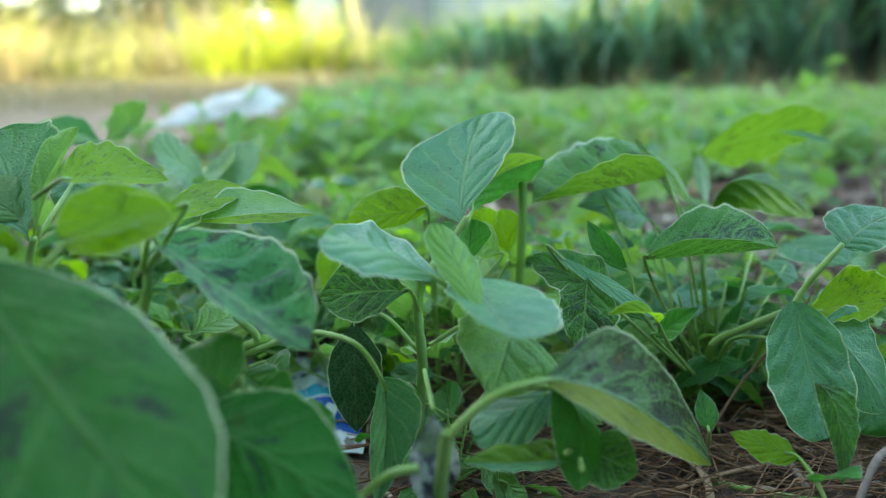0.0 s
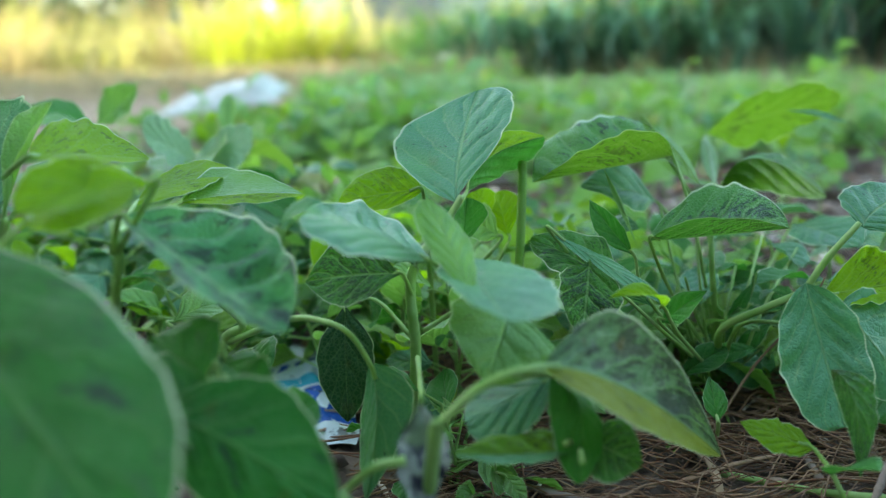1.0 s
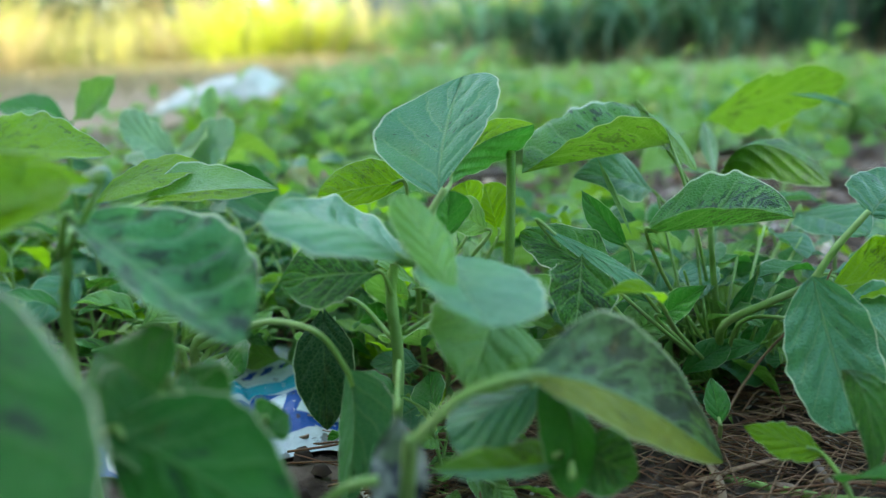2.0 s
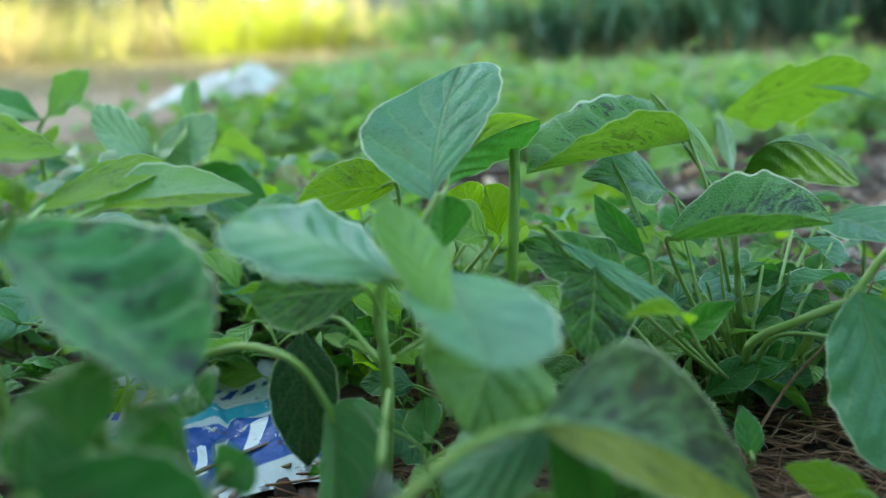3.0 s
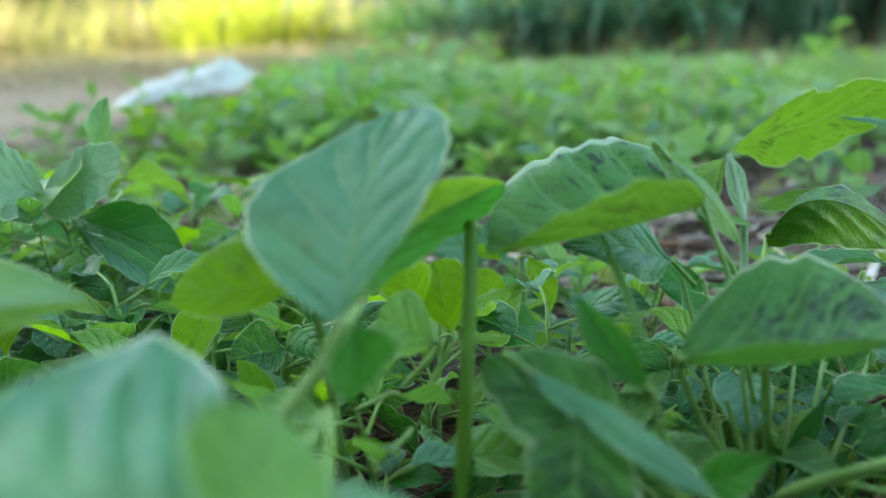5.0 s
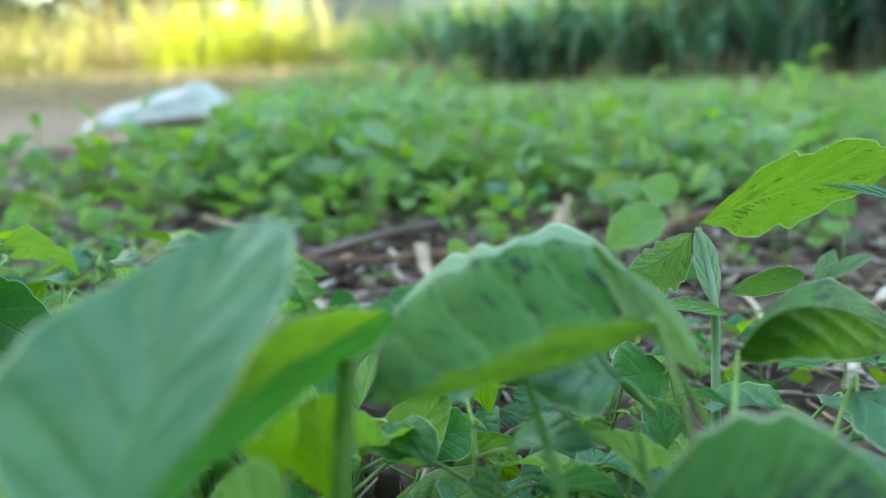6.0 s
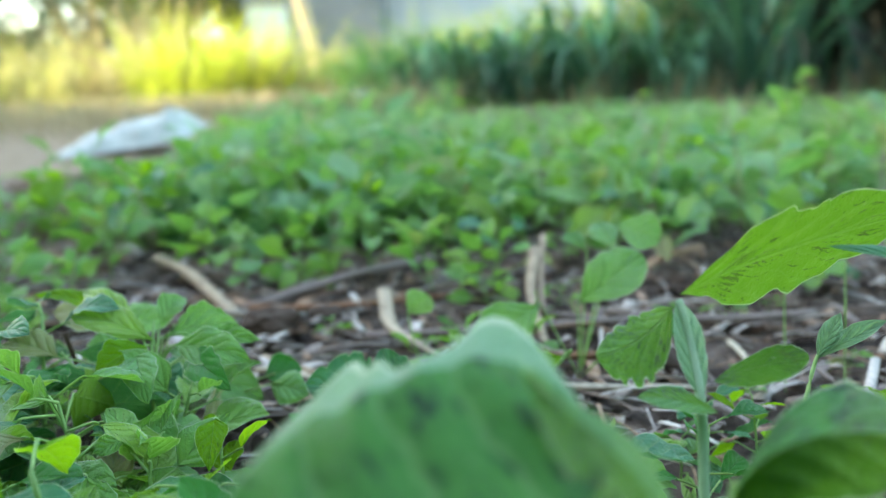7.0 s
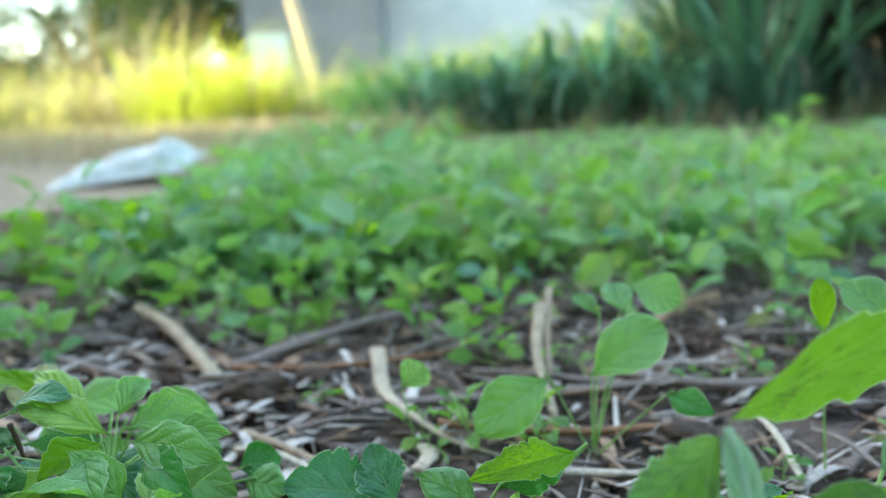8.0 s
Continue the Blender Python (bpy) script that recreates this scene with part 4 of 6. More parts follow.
leaf(eaten, (0.4, 0.764, 0.107), (0.419, 0.775, 0.132), 0.014, (-0.3, -0.8, 0.4), LEAF_FROST, fold=(25, 30), shape="narrow")
leaf(eaten, (0.432, 0.709, 0.175), (0.368, 0.708, 0.19), 0.01, (0, -0.6, 0.8), LEAF_SKY_SHEEN, stalk=[(0.47, 0.72, 0), (0.48, 0.715, 0.12)], bend=0.03, fold=(15, 15), shape="narrow")
leaf(eaten, (0.278, 0.687, 0.081), (0.242, 0.677, 0.084), 0.05, (0, -0.5, 0.8), LEAF_DEEP, stalk=[(0.28, 0.669, 0.053)], fold=(10, 10), shape="round")
leaf(eaten, (0.361, 0.655, 0.08), (0.365, 0.615, 0.084), 0.05, (0, -0.6, 0.8), LEAF_SKY_SHEEN, stalk=[(0.345, 0.659, 0.056)], fold=(10, 10), shape="round")
patch = plant("young weed with round soft leaves over dry litter", (0.309, 0.999, 0))
leaf(patch, (0.273, 1.002, 0.073), (0.209, 0.967, 0.043), 0.046, (0, -0.72, 0.7), LEAF_SEED, stalk=[(0.309, 0.999, 0)], bend=0.05, fold=(12, 12), shape="round", thick=0.001)
leaf(patch, (0.308, 1.001, 0.072), (0.369, 1.008, 0.114), 0.052, (0, -0.72, 0.7), LEAF_SEED, stalk=[(0.309, 0.999, 0)], bend=0.05, fold=(12, 12), shape="round", thick=0.001)
leaf(patch, (0.356, 1.074, 0.133), (0.397, 1.049, 0.116), 0.042, (0, -0.72, 0.7), LEAF_SEED, stalk=[(0.309, 0.999, 0)], bend=0.05, fold=(12, 12), shape="obovate", thick=0.001)
leaf(patch, (0.348, 1.039, 0.111), (0.342, 1.074, 0.133), 0.03, (0, -0.72, 0.7), LEAF_SEED, stalk=[(0.309, 0.999, 0)], bend=0.05, fold=(12, 12), shape="obovate", thick=0.001)
leaf(patch, (0.326, 1.049, 0.109), (0.31, 1.073, 0.124), 0.022, (0, -0.72, 0.7), LEAF_PALE, stalk=[(0.309, 0.999, 0)], bend=0.05, fold=(12, 12), shape="obovate", thick=0.001)
leaf(patch, (0.363, 0.978, 0.063), (0.39, 0.946, 0.059), 0.024, (0, -0.72, 0.7), LEAF_DEEP, stalk=[(0.309, 0.999, 0)], bend=0.05, fold=(12, 12), shape="ovate", thick=0.001)
leaf(patch, (0.15, 1.022, 0.062), (0.17, 1.035, 0.076), 0.032, (0, -0.8, 0.6), LEAF_SEED, stalk=[(0.161, 1.02, 0)], shape="round", thick=0.001)
leaf(patch, (0.469, 0.946, 0.116), (0.474, 0.964, 0.158), 0.02, (0, -0.9, 0.4), LEAF_YELLOW, stalk=[(0.479, 0.947, 0)], shape="obovate", thick=0.001)
leaf(patch, (0.509, 0.929, 0.136), (0.485, 0.954, 0.156), 0.04, (0, -0.8, 0.6), LEAF_PALE, stalk=[(0.515, 0.918, 0)], shape="round", thick=0.001)
toothed = plant("low weed with jagged bright leaves at the litter edge", (0.179, 0.867, 0))
leaf(toothed, (0.271, 0.87, 0.073), (0.196, 0.831, 0.078), 0.03, (0, -0.7, 0.7), LEAF_YELLOW, stalk=[(0.186, 0.855, 0)], bend=0.06, fold=(20, 15), shape="ovate", ripple=0.07, ragged=0.18)
leaf(toothed, (0.214, 0.848, 0.061), (0.265, 0.87, 0.073), 0.03, (0, -0.8, 0.6), LEAF_DEEP, stalk=[(0.186, 0.855, 0)], bend=0.06, fold=(20, 15), shape="ovate", ripple=0.07, ragged=0.18)
leaf(toothed, (0.151, 0.847, 0.053), (0.135, 0.874, 0.084), 0.035, (-0.2, -0.85, 0.5), LEAF_SKY_SHEEN, stalk=[(0.186, 0.855, 0)], bend=0.04, fold=(20, 15), shape="ovate", ripple=0.05, ragged=0.14)
leaf(toothed, (0.143, 0.858, 0.055), (0.079, 0.861, 0.064), 0.05, (0, -0.75, 0.6), LEAF_SKY_SHEEN, stalk=[(0.186, 0.855, 0)], bend=0.06, fold=(15, 10), shape="ovate", ripple=0.05, ragged=0.14)
leaf(toothed, (0.202, 0.828, 0.062), (0.166, 0.851, 0.073), 0.03, (0, -0.75, 0.6), LEAF_SEED, stalk=[(0.186, 0.855, 0)], bend=0.06, fold=(15, 10), shape="ovate")
corner = plant("leafy low weed with many overlapping leaves", (-0.07, 0.947, 0))
leaf(corner, (-0.054, 0.967, 0.074), (0.007, 0.974, 0.062), 0.036, (0, -0.6, 0.8), LEAF_SEED, stalk=[(-0.079, 0.944, 0)], bend=0.08, fold=(14, 14), shape="ovate", thick=0.001)
leaf(corner, (-0.112, 0.99, 0.081), (-0.16, 0.982, 0.091), 0.05, (0, -0.6, 0.8), LEAF_SEED, stalk=[(-0.079, 0.944, 0)], bend=0.08, fold=(14, 14), shape="ovate", thick=0.001)
leaf(corner, (-0.117, 0.988, 0.073), (-0.066, 1.007, 0.072), 0.04, (0, -0.6, 0.8), LEAF_SEED, stalk=[(-0.079, 0.944, 0)], bend=0.08, fold=(14, 14), shape="ovate", thick=0.001)
leaf(corner, (-0.09, 0.954, 0.058), (-0.117, 0.935, 0.065), 0.04, (0, -0.6, 0.8), LEAF_SEED, stalk=[(-0.079, 0.944, 0)], bend=0.08, fold=(14, 14), shape="ovate", thick=0.001)
leaf(corner, (-0.072, 0.944, 0.062), (-0.075, 0.9, 0.042), 0.045, (0, -0.6, 0.8), LEAF_SEED, stalk=[(-0.079, 0.944, 0)], bend=0.08, fold=(14, 14), shape="ovate", thick=0.001)
leaf(corner, (-0.055, 0.954, 0.061), (0.015, 0.95, 0.046), 0.05, (0, -0.6, 0.8), LEAF_SEED, stalk=[(-0.079, 0.944, 0)], bend=0.08, fold=(14, 14), shape="ovate", thick=0.001)
leaf(corner, (-0.043, 0.933, 0.058), (0.036, 0.906, 0.033), 0.05, (0, -0.6, 0.8), LEAF_SEED, stalk=[(-0.079, 0.944, 0)], bend=0.08, fold=(14, 14), shape="ovate", thick=0.001)
leaf(corner, (-0.063, 0.923, 0.059), (-0.028, 0.889, 0.042), 0.05, (0, -0.6, 0.8), LEAF_SKY_SHEEN, stalk=[(-0.079, 0.944, 0)], bend=0.08, fold=(14, 14), shape="ovate", thick=0.001)
leaf(corner, (0.034, 0.919, 0.047), (0.064, 0.929, 0.049), 0.03, (0, -0.6, 0.8), LEAF_DEEP, stalk=[(-0.079, 0.944, 0)], bend=0.08, fold=(14, 14), shape="ovate", thick=0.001)
leaf(corner, (0.043, 0.899, 0.049), (0.074, 0.897, 0.04), 0.03, (0, -0.6, 0.8), LEAF_SEED, stalk=[(-0.079, 0.944, 0)], bend=0.08, fold=(14, 14), shape="ovate", thick=0.001)
leaf(corner, (-0.147, 0.966, 0.065), (-0.159, 0.935, 0.062), 0.04, (0, -0.6, 0.8), LEAF_MOTTLED, stalk=[(-0.079, 0.944, 0)], bend=0.08, fold=(14, 14), shape="ovate", thick=0.001)
leaf(corner, (-0.129, 0.922, 0.05), (-0.141, 0.901, 0.045), 0.04, (0, -0.6, 0.8), LEAF_DEEP, stalk=[(-0.079, 0.944, 0)], bend=0.08, fold=(14, 14), shape="ovate", thick=0.001)
leaf(corner, (-0.013, 0.949, 0.038), (-0.032, 0.973, 0.056), 0.03, (0, -0.6, 0.8), LEAF_PALE, stalk=[(-0.079, 0.944, 0)], bend=0.08, fold=(14, 14), shape="ovate", thick=0.001)
stem(corner, [(-0.079, 0.944, 0), (-0.073, 0.95, 0.041), (-0.061, 0.966, 0.07)], 0.0018, 0.0012)
under = plant("low weed with dark leaves spread over a wrapper", (-0.06, 0.3, 0))
leaf(under, (-0.021, 0.271, 0.125), (-0.052, 0.284, 0.138), 0.04, (0, -0.6, 0.8), LEAF_DEEP, stalk=[(-0.06, 0.3, 0)], bend=0.08, fold=(14, 14), shape="ovate", thick=0.0012)
leaf(under, (-0.02, 0.27, 0.122), (0, 0.259, 0.115), 0.04, (0, -0.6, 0.8), LEAF_DEEP, stalk=[(-0.06, 0.3, 0)], bend=0.08, fold=(14, 14), shape="ovate", thick=0.0012)
leaf(under, (-0.019, 0.261, 0.125), (-0.037, 0.249, 0.122), 0.05, (0, -0.6, 0.8), LEAF_DEEP, stalk=[(-0.06, 0.3, 0)], bend=0.08, fold=(14, 14), shape="ovate", thick=0.0012)
leaf(under, (-0.035, 0.31, 0.119), (-0.011, 0.298, 0.109), 0.022, (0, -0.6, 0.8), LEAF_DEEP, stalk=[(-0.06, 0.3, 0)], bend=0.08, fold=(14, 14), shape="ovate", thick=0.0012)
leaf(under, (-0.002, 0.295, 0.097), (0.009, 0.307, 0.099), 0.02, (0, -0.6, 0.8), LEAF_DEEP, stalk=[(-0.06, 0.3, 0)], bend=0.08, fold=(14, 14), shape="ovate", thick=0.0012)
cluster = plant("crowded low weed with many overlapping translucent leaves", (-0.037, 0.871, 0))
leaf(cluster, (-0.032, 0.876, 0.097), (-0.104, 0.901, 0.111), 0.03128, (-0.2, -0.5, 0.85), LEAF_SEED, stalk=[(-0.033, 0.873, 0.077)], bend=0.12, fold=(26, 12), shape="ovate", ripple=0.05, ragged=0.07, thick=0.0008)
leaf(cluster, (-0.024, 0.877, 0.1), (0.022, 0.906, 0.097), 0.03128, (0.2, -0.5, 0.85), LEAF_SEED, stalk=[(-0.032, 0.873, 0.078)], bend=0.12, fold=(26, 12), shape="ovate", ripple=0.05, ragged=0.07, thick=0.0008)
leaf(cluster, (-0.032, 0.866, 0.097), (-0.059, 0.835, 0.089), 0.03312, (0.2, -0.5, 0.85), LEAF_YELLOW, stalk=[(-0.034, 0.872, 0.077)], bend=0.12, fold=(26, 12), shape="ovate", ripple=0.05, ragged=0.07, thick=0.0008)
leaf(cluster, (-0.016, 0.866, 0.096), (0.043, 0.853, 0.087), 0.03312, (-0.2, -0.5, 0.85), LEAF_SEED, stalk=[(-0.031, 0.872, 0.076)], bend=0.12, fold=(26, 12), shape="ovate", ripple=0.05, ragged=0.07, thick=0.0008)
leaf(cluster, (-0.052, 0.898, 0.101), (-0.107, 0.934, 0.121), 0.02392, (-0.2, -0.5, 0.85), LEAF_SEED, stalk=[(-0.035, 0.873, 0.08)], bend=0.12, fold=(26, 12), shape="ovate", ripple=0.05, ragged=0.07, thick=0.0008)
leaf(cluster, (-0.036, 0.898, 0.101), (-0.025, 0.931, 0.114), 0.02208, (0.0, -0.5, 0.85), LEAF_SEED, stalk=[(-0.032, 0.873, 0.08)], bend=0.12, fold=(26, 12), shape="ovate", ripple=0.05, ragged=0.07, thick=0.0008)
leaf(cluster, (-0.103, 0.876, 0.087), (-0.154, 0.898, 0.093), 0.03128, (-0.2, -0.5, 0.85), LEAF_SEED, stalk=[(-0.047, 0.872, 0.076)], bend=0.12, fold=(26, 12), shape="ovate", ripple=0.05, ragged=0.07, thick=0.0008)
leaf(cluster, (-0.093, 0.865, 0.084), (-0.097, 0.822, 0.074), 0.03128, (0.0, -0.5, 0.85), LEAF_DEEP, stalk=[(-0.047, 0.872, 0.074)], bend=0.12, fold=(26, 12), shape="ovate", ripple=0.05, ragged=0.07, thick=0.0008)
leaf(cluster, (-0.005, 0.864, 0.088), (0.037, 0.821, 0.079), 0.0276, (-0.2, -0.5, 0.85), LEAF_DEEP, stalk=[(-0.029, 0.872, 0.075)], bend=0.12, fold=(26, 12), shape="ovate", ripple=0.05, ragged=0.07, thick=0.0008)
leaf(cluster, (-0.077, 0.92, 0.103), (-0.151, 0.944, 0.116), 0.02208, (0.2, -0.5, 0.85), LEAF_YELLOW, stalk=[(-0.038, 0.874, 0.081)], bend=0.12, fold=(26, 12), shape="ovate", ripple=0.05, ragged=0.07, thick=0.0008)
leaf(cluster, (0, 0.885, 0.091), (0.046, 0.875, 0.094), 0.02208, (-0.2, -0.5, 0.85), LEAF_PALE, stalk=[(-0.026, 0.872, 0.077)], bend=0.12, fold=(26, 12), shape="ovate", ripple=0.05, ragged=0.07, thick=0.0008)
leaf(cluster, (-0.035, 0.846, 0.098), (-0.011, 0.801, 0.081), 0.0276, (0.2, -0.5, 0.85), LEAF_PALE, stalk=[(-0.036, 0.872, 0.075)], bend=0.12, fold=(26, 12), shape="ovate", ripple=0.05, ragged=0.07, thick=0.0008)
stem(cluster, [(-0.037, 0.868, 0), (-0.036, 0.871, 0.07), (-0.04, 0.899, 0.105)], 0.0017, 0.001)
stem(cluster, [(-0.037, 0.868, 0), (-0.08, 0.871, 0.064), (-0.102, 0.877, 0.091)], 0.0015, 0.001)


# ---- ground, litter ----
def spaced(lo, hi, near_lo, near_hi, fine):
    """Coordinates close together between near_lo and near_hi and ever wider apart beyond."""
    mid = list(np.arange(near_lo, near_hi, fine))
    out, step, x = [], fine, near_hi
    while x < hi:
        out.append(x)
        step *= 1.22
        x += step
    low, step, x = [], fine, near_lo - fine
    while x > lo:
        low.append(x)
        step *= 1.22
        x -= step
    return [lo, *reversed(low), *mid, *out, hi]


def build_ground():
    xs, ys = spaced(-400, 400, -0.9, 1.1, 0.0125), spaced(-400, 700, 0.1, 2.2, 0.0125)
    verts = []
    for y in ys:
        for x in xs:
            near = max(0.0, 1 - max(abs(x), abs(y - 1)) / 6)
            z = ground_height(x, y) + near * (0.010 * noise.noise((x * 9, y * 9, 0)) + 0.006 * noise.noise((x * 31, y * 31, 5)) + 0.004 * noise.noise((x * 80, y * 80, 9)))
            verts.append((x, y, z - 0.006 * near))
    w = len(xs)
    faces = [(j * w + i, j * w + i + 1, (j + 1) * w + i + 1, (j + 1) * w + i) for j in range(len(ys) - 1) for i in range(w - 1)]
    tagged(part("ground", raw_mesh("ground", verts, faces), SOIL), "dark crumbly garden soil turning to dry trodden earth", "ground", kind="structure")


build_ground()


class Heap:
    """Many small pieces joined into one mesh."""

    def __init__(self):
        self.v, self.f, self.uv = [], [], []

    def add(self, verts, faces, uvs=None):
        k = len(self.v)
        self.v += [tuple(p) for p in verts]
        self.f += [tuple(k + i for i in face) for face in faces]
        self.uv += list(uvs) if uvs is not None else [(0, 0)] * len(verts)

    def object(self, name, material, parent=None):
        return part(name, raw_mesh(name, self.v, self.f, self.uv), material, parent)


def scatter_litter():
    rng = random.Random(11)
    heap = Heap()
    for k in range(5200):
        y = 0.2 + 2.6 * rng.random() ** 1.3
        x = rng.uniform(-0.35 - 0.55 * y, 0.45 + 0.5 * y)
        if y < 0.62 and x > -0.02 and rng.random() < 0.75:
            continue
        a, length = rng.uniform(0, math.pi), rng.choice((0.012, 0.02, 0.03, 0.05, 0.075)) * rng.uniform(0.6, 1.3)
        w = rng.uniform(0.0006, 0.0035) * (1 if length > 0.025 else 1.8)
        z = ground_height(x, y) + rng.uniform(-0.002, 0.008)
        c, s = math.cos(a) * length / 2, math.sin(a) * length / 2
        up = rng.uniform(-0.15, 0.15) * length
        bow = rng.uniform(-0.1, 0.1) * length
        heap.add(*tube([(x - c, y - s, z - up), (x - bow * s / length, y + bow * c / length, z + abs(bow)), (x + c, y + s, z + up)], w, w * 0.6, 5, 2, rng.uniform(0.25, 0.8)))
    for k in range(1300):
        x, y = rng.uniform(-0.6, 0.95), rng.gauss(1.2, 0.26)
        a = rng.gauss(0.15, 0.8)
        length = rng.uniform(0.008, 0.05) if k % 11 else rng.uniform(0.06, 0.2)
        w = rng.uniform(0.0005, 0.0022) if k % 4 else rng.uniform(0.002, 0.006)
        z = ground_height(x, y) + rng.uniform(-0.002, 0.009)
        c, s = math.cos(a) * length / 2, math.sin(a) * length / 2
        up = rng.uniform(-0.12, 0.12) * length
        heap.add(*tube([(x - c, y - s, z - up), (x, y, z + 0.04 * length), (x + c, y + s, z + up)], w, w * 0.7, 5, 2, rng.uniform(0.15, 0.6)))
    for k in range(680):
        x, y = rng.uniform(-0.6, 0.8), rng.uniform(0.86, 1.8)
        a, length, w = rng.gauss(0.1, 0.8), rng.uniform(0.015, 0.075), rng.uniform(0.003, 0.010)
        z = ground_height(x, y) + rng.uniform(0.0, 0.008)
        c, s = math.cos(a) * length / 2, math.sin(a) * length / 2
        up = rng.uniform(-0.1, 0.1) * length
        heap.add(*tube([(x - c, y - s, z - up), (x, y, z + 0.06 * length), (x + c, y + s, z + up)], w, w * 0.8, 6, 2, 0.14, 0.2, k))
    for k in range(1300):
        y = rng.uniform(1.2, 2.9)
        x = -0.18 - 0.24 * y + rng.gauss(0.0, 0.20)
        a, length, w = rng.gauss(0.2, 0.7), rng.uniform(0.02, 0.11), rng.uniform(0.002, 0.010)
        z = ground_height(x, y) + rng.uniform(0.002, 0.012)
        c, s = math.cos(a) * length / 2, math.sin(a) * length / 2
        up = rng.uniform(-0.12, 0.12) * length
        heap.add(*tube([(x - c, y - s, z - up), (x, y, z + 0.06 * length), (x + c, y + s, z + up)], w, w * 0.8, 6, 2, 0.2, 0.2, k))
    for k in range(190):
        x, y = rng.uniform(-0.24, 0.10), rng.uniform(0.95, 1.34)
        a, length, w = rng.gauss(0.0, 0.9), rng.uniform(0.018, 0.065), rng.uniform(0.004, 0.010)
        z = ground_height(x, y) + rng.uniform(0.004, 0.010)
        c, s = math.cos(a) * length / 2, math.sin(a) * length / 2
        up = rng.uniform(-0.12, 0.12) * length
        heap.add(*tube([(x - c, y - s, z - up), (x, y, z + 0.05 * length), (x + c, y + s, z + up)], w, w * 0.7, 6, 2, 0.13, 0.25, k))
    tagged(heap.object("plant_litter", LITTER), "dry brown straw, bark shreds and leaf scraps", "litter", kind="stuff")
    crumbs = Heap()
    for k in range(2600):
        y = 0.3 + 1.7 * rng.random()
        x = rng.uniform(-0.3 - 0.3 * y, 0.4 + 0.4 * y)
        r = rng.uniform(0.0015, 0.007) * (1 if k % 9 else 1.8)
        z = ground_height(x, y) + 0.003
        ring = [(r * rng.uniform(0.6, 1.3) * math.cos(g), r * rng.uniform(0.6, 1.3) * math.sin(g)) for g in (0, 1.05, 2.1, 3.15, 4.2, 5.25)]
        low = [(x + p, y + q, z - r * 0.5) for p, q in ring]
        high = [(x + p * 0.6, y + q * 0.6, z + r * rng.uniform(0.3, 0.8)) for p, q in ring]
        crumbs.add(low + high, [(i, (i + 1) % 6, 6 + (i + 1) % 6, 6 + i) for i in range(6)] + [tuple(range(6, 12))])
    tagged(crumbs.object("soil_crumbs", CLOD), "small dark crumbs and clods of soil", "soil", kind="stuff")
    roots = Heap()
    for k in range(1700):
        x, y = rng.uniform(0.02, 0.50), rng.uniform(0.30, 0.66)
        a, length = rng.gauss(0.1, 0.55), rng.uniform(0.03, 0.12)
        z = rng.uniform(0.0, 0.016)
        c, s = math.cos(a) * length / 2, math.sin(a) * length / 2
        k2 = rng.uniform(-0.012, 0.012)
        roots.add(*tube([(x - c, y - s, z), (x - c / 3, y - s / 3 + k2, z + 0.004), (x + c / 3, y + s / 3 - k2, z + rng.uniform(0, 0.008)), (x + c, y + s, z)], rng.uniform(0.0003, 0.0008), 0.0003, 4, 3))
    tagged(roots.object("dry_roots", ROOTS), "tangle of fine reddish-brown dry roots", "roots", kind="stuff")


scatter_litter()


def stick(points, r0, r1, label, material=STRAW, flat=0.7, name="dry_stick", group="dry sticks on the soil"):
    ob = part(name, raw_mesh(name, *tube(points, r0, r1, 9, 7, flat, 0.12, int(abs(points[0][0]) * 1e4))), material)
    return tagged(ob, label, "stick", group)


stick([(-0.252, 1.475, 0.022), (-0.17, 1.37, 0.022), (-0.065, 1.205, 0.010)], 0.011, 0.010, "thick pale split cane on dark soil", CANE)
stick([(0.175, 1.45, 0.012), (0.07, 1.36, 0.016), (-0.06, 1.245, 0.008)], 0.010, 0.008, "weathered grey stalk lying across the soil", LITTER)
stick([(0.115, 1.215, 0.032), (0.125, 1.14, 0.014), (0.15, 1.08, 0.016), (0.19, 1.03, 0.008), (0.235, 1.0, 0.004)], 0.010, 0.004, "curled pale husk strip on the litter", CANE, flat=0.35)
stick([(0.30, 1.22, 0.075), (0.285, 1.15, 0.04), (0.29, 1.065, 0.004)], 0.007, 0.004, "upright split pale stalk leaning in the litter", CANE, flat=0.45)
stick([(0.315, 1.25, 0.085), (0.302, 1.19, 0.055), (0.296, 1.14, 0.02)], 0.004, 0.004, "bleached thin stalk leaning on another", flat=0.5)
stick([(-0.31, 1.31, 0.012), (-0.22, 1.25, 0.012), (-0.125, 1.195, 0.008)], 0.008, 0.006, "grey split stalk on the soil", LITTER)
stick([(0.0, 1.065, 0.008), (0.04, 1.03, 0.010), (0.08, 1.0, 0.006)], 0.005, 0.005, "short pale straw on the soil")
stick([(-0.055, 1.235, 0.010), (0.06, 1.215, 0.014), (0.19, 1.255, 0.010)], 0.006, 0.004, "orange-brown dry stalk on the soil", BARK_STRIP)
stick([(0.18, 1.07, 0.006), (0.30, 1.03, 0.010), (0.42, 1.045, 0.006)], 0.006, 0.005, "brown dry stalk lying across the litter", BARK_STRIP)
stick([(0.10, 1.12, 0.006), (0.28, 1.12, 0.010), (0.46, 1.15, 0.006)], 0.008, 0.006, "weathered brown stalk across the litter", LITTER)
stick([(0.22, 1.20, 0.006), (0.29, 1.17, 0.010), (0.36, 1.14, 0.008)], 0.006, 0.006, "bleached grey splinter on the litter", LITTER)
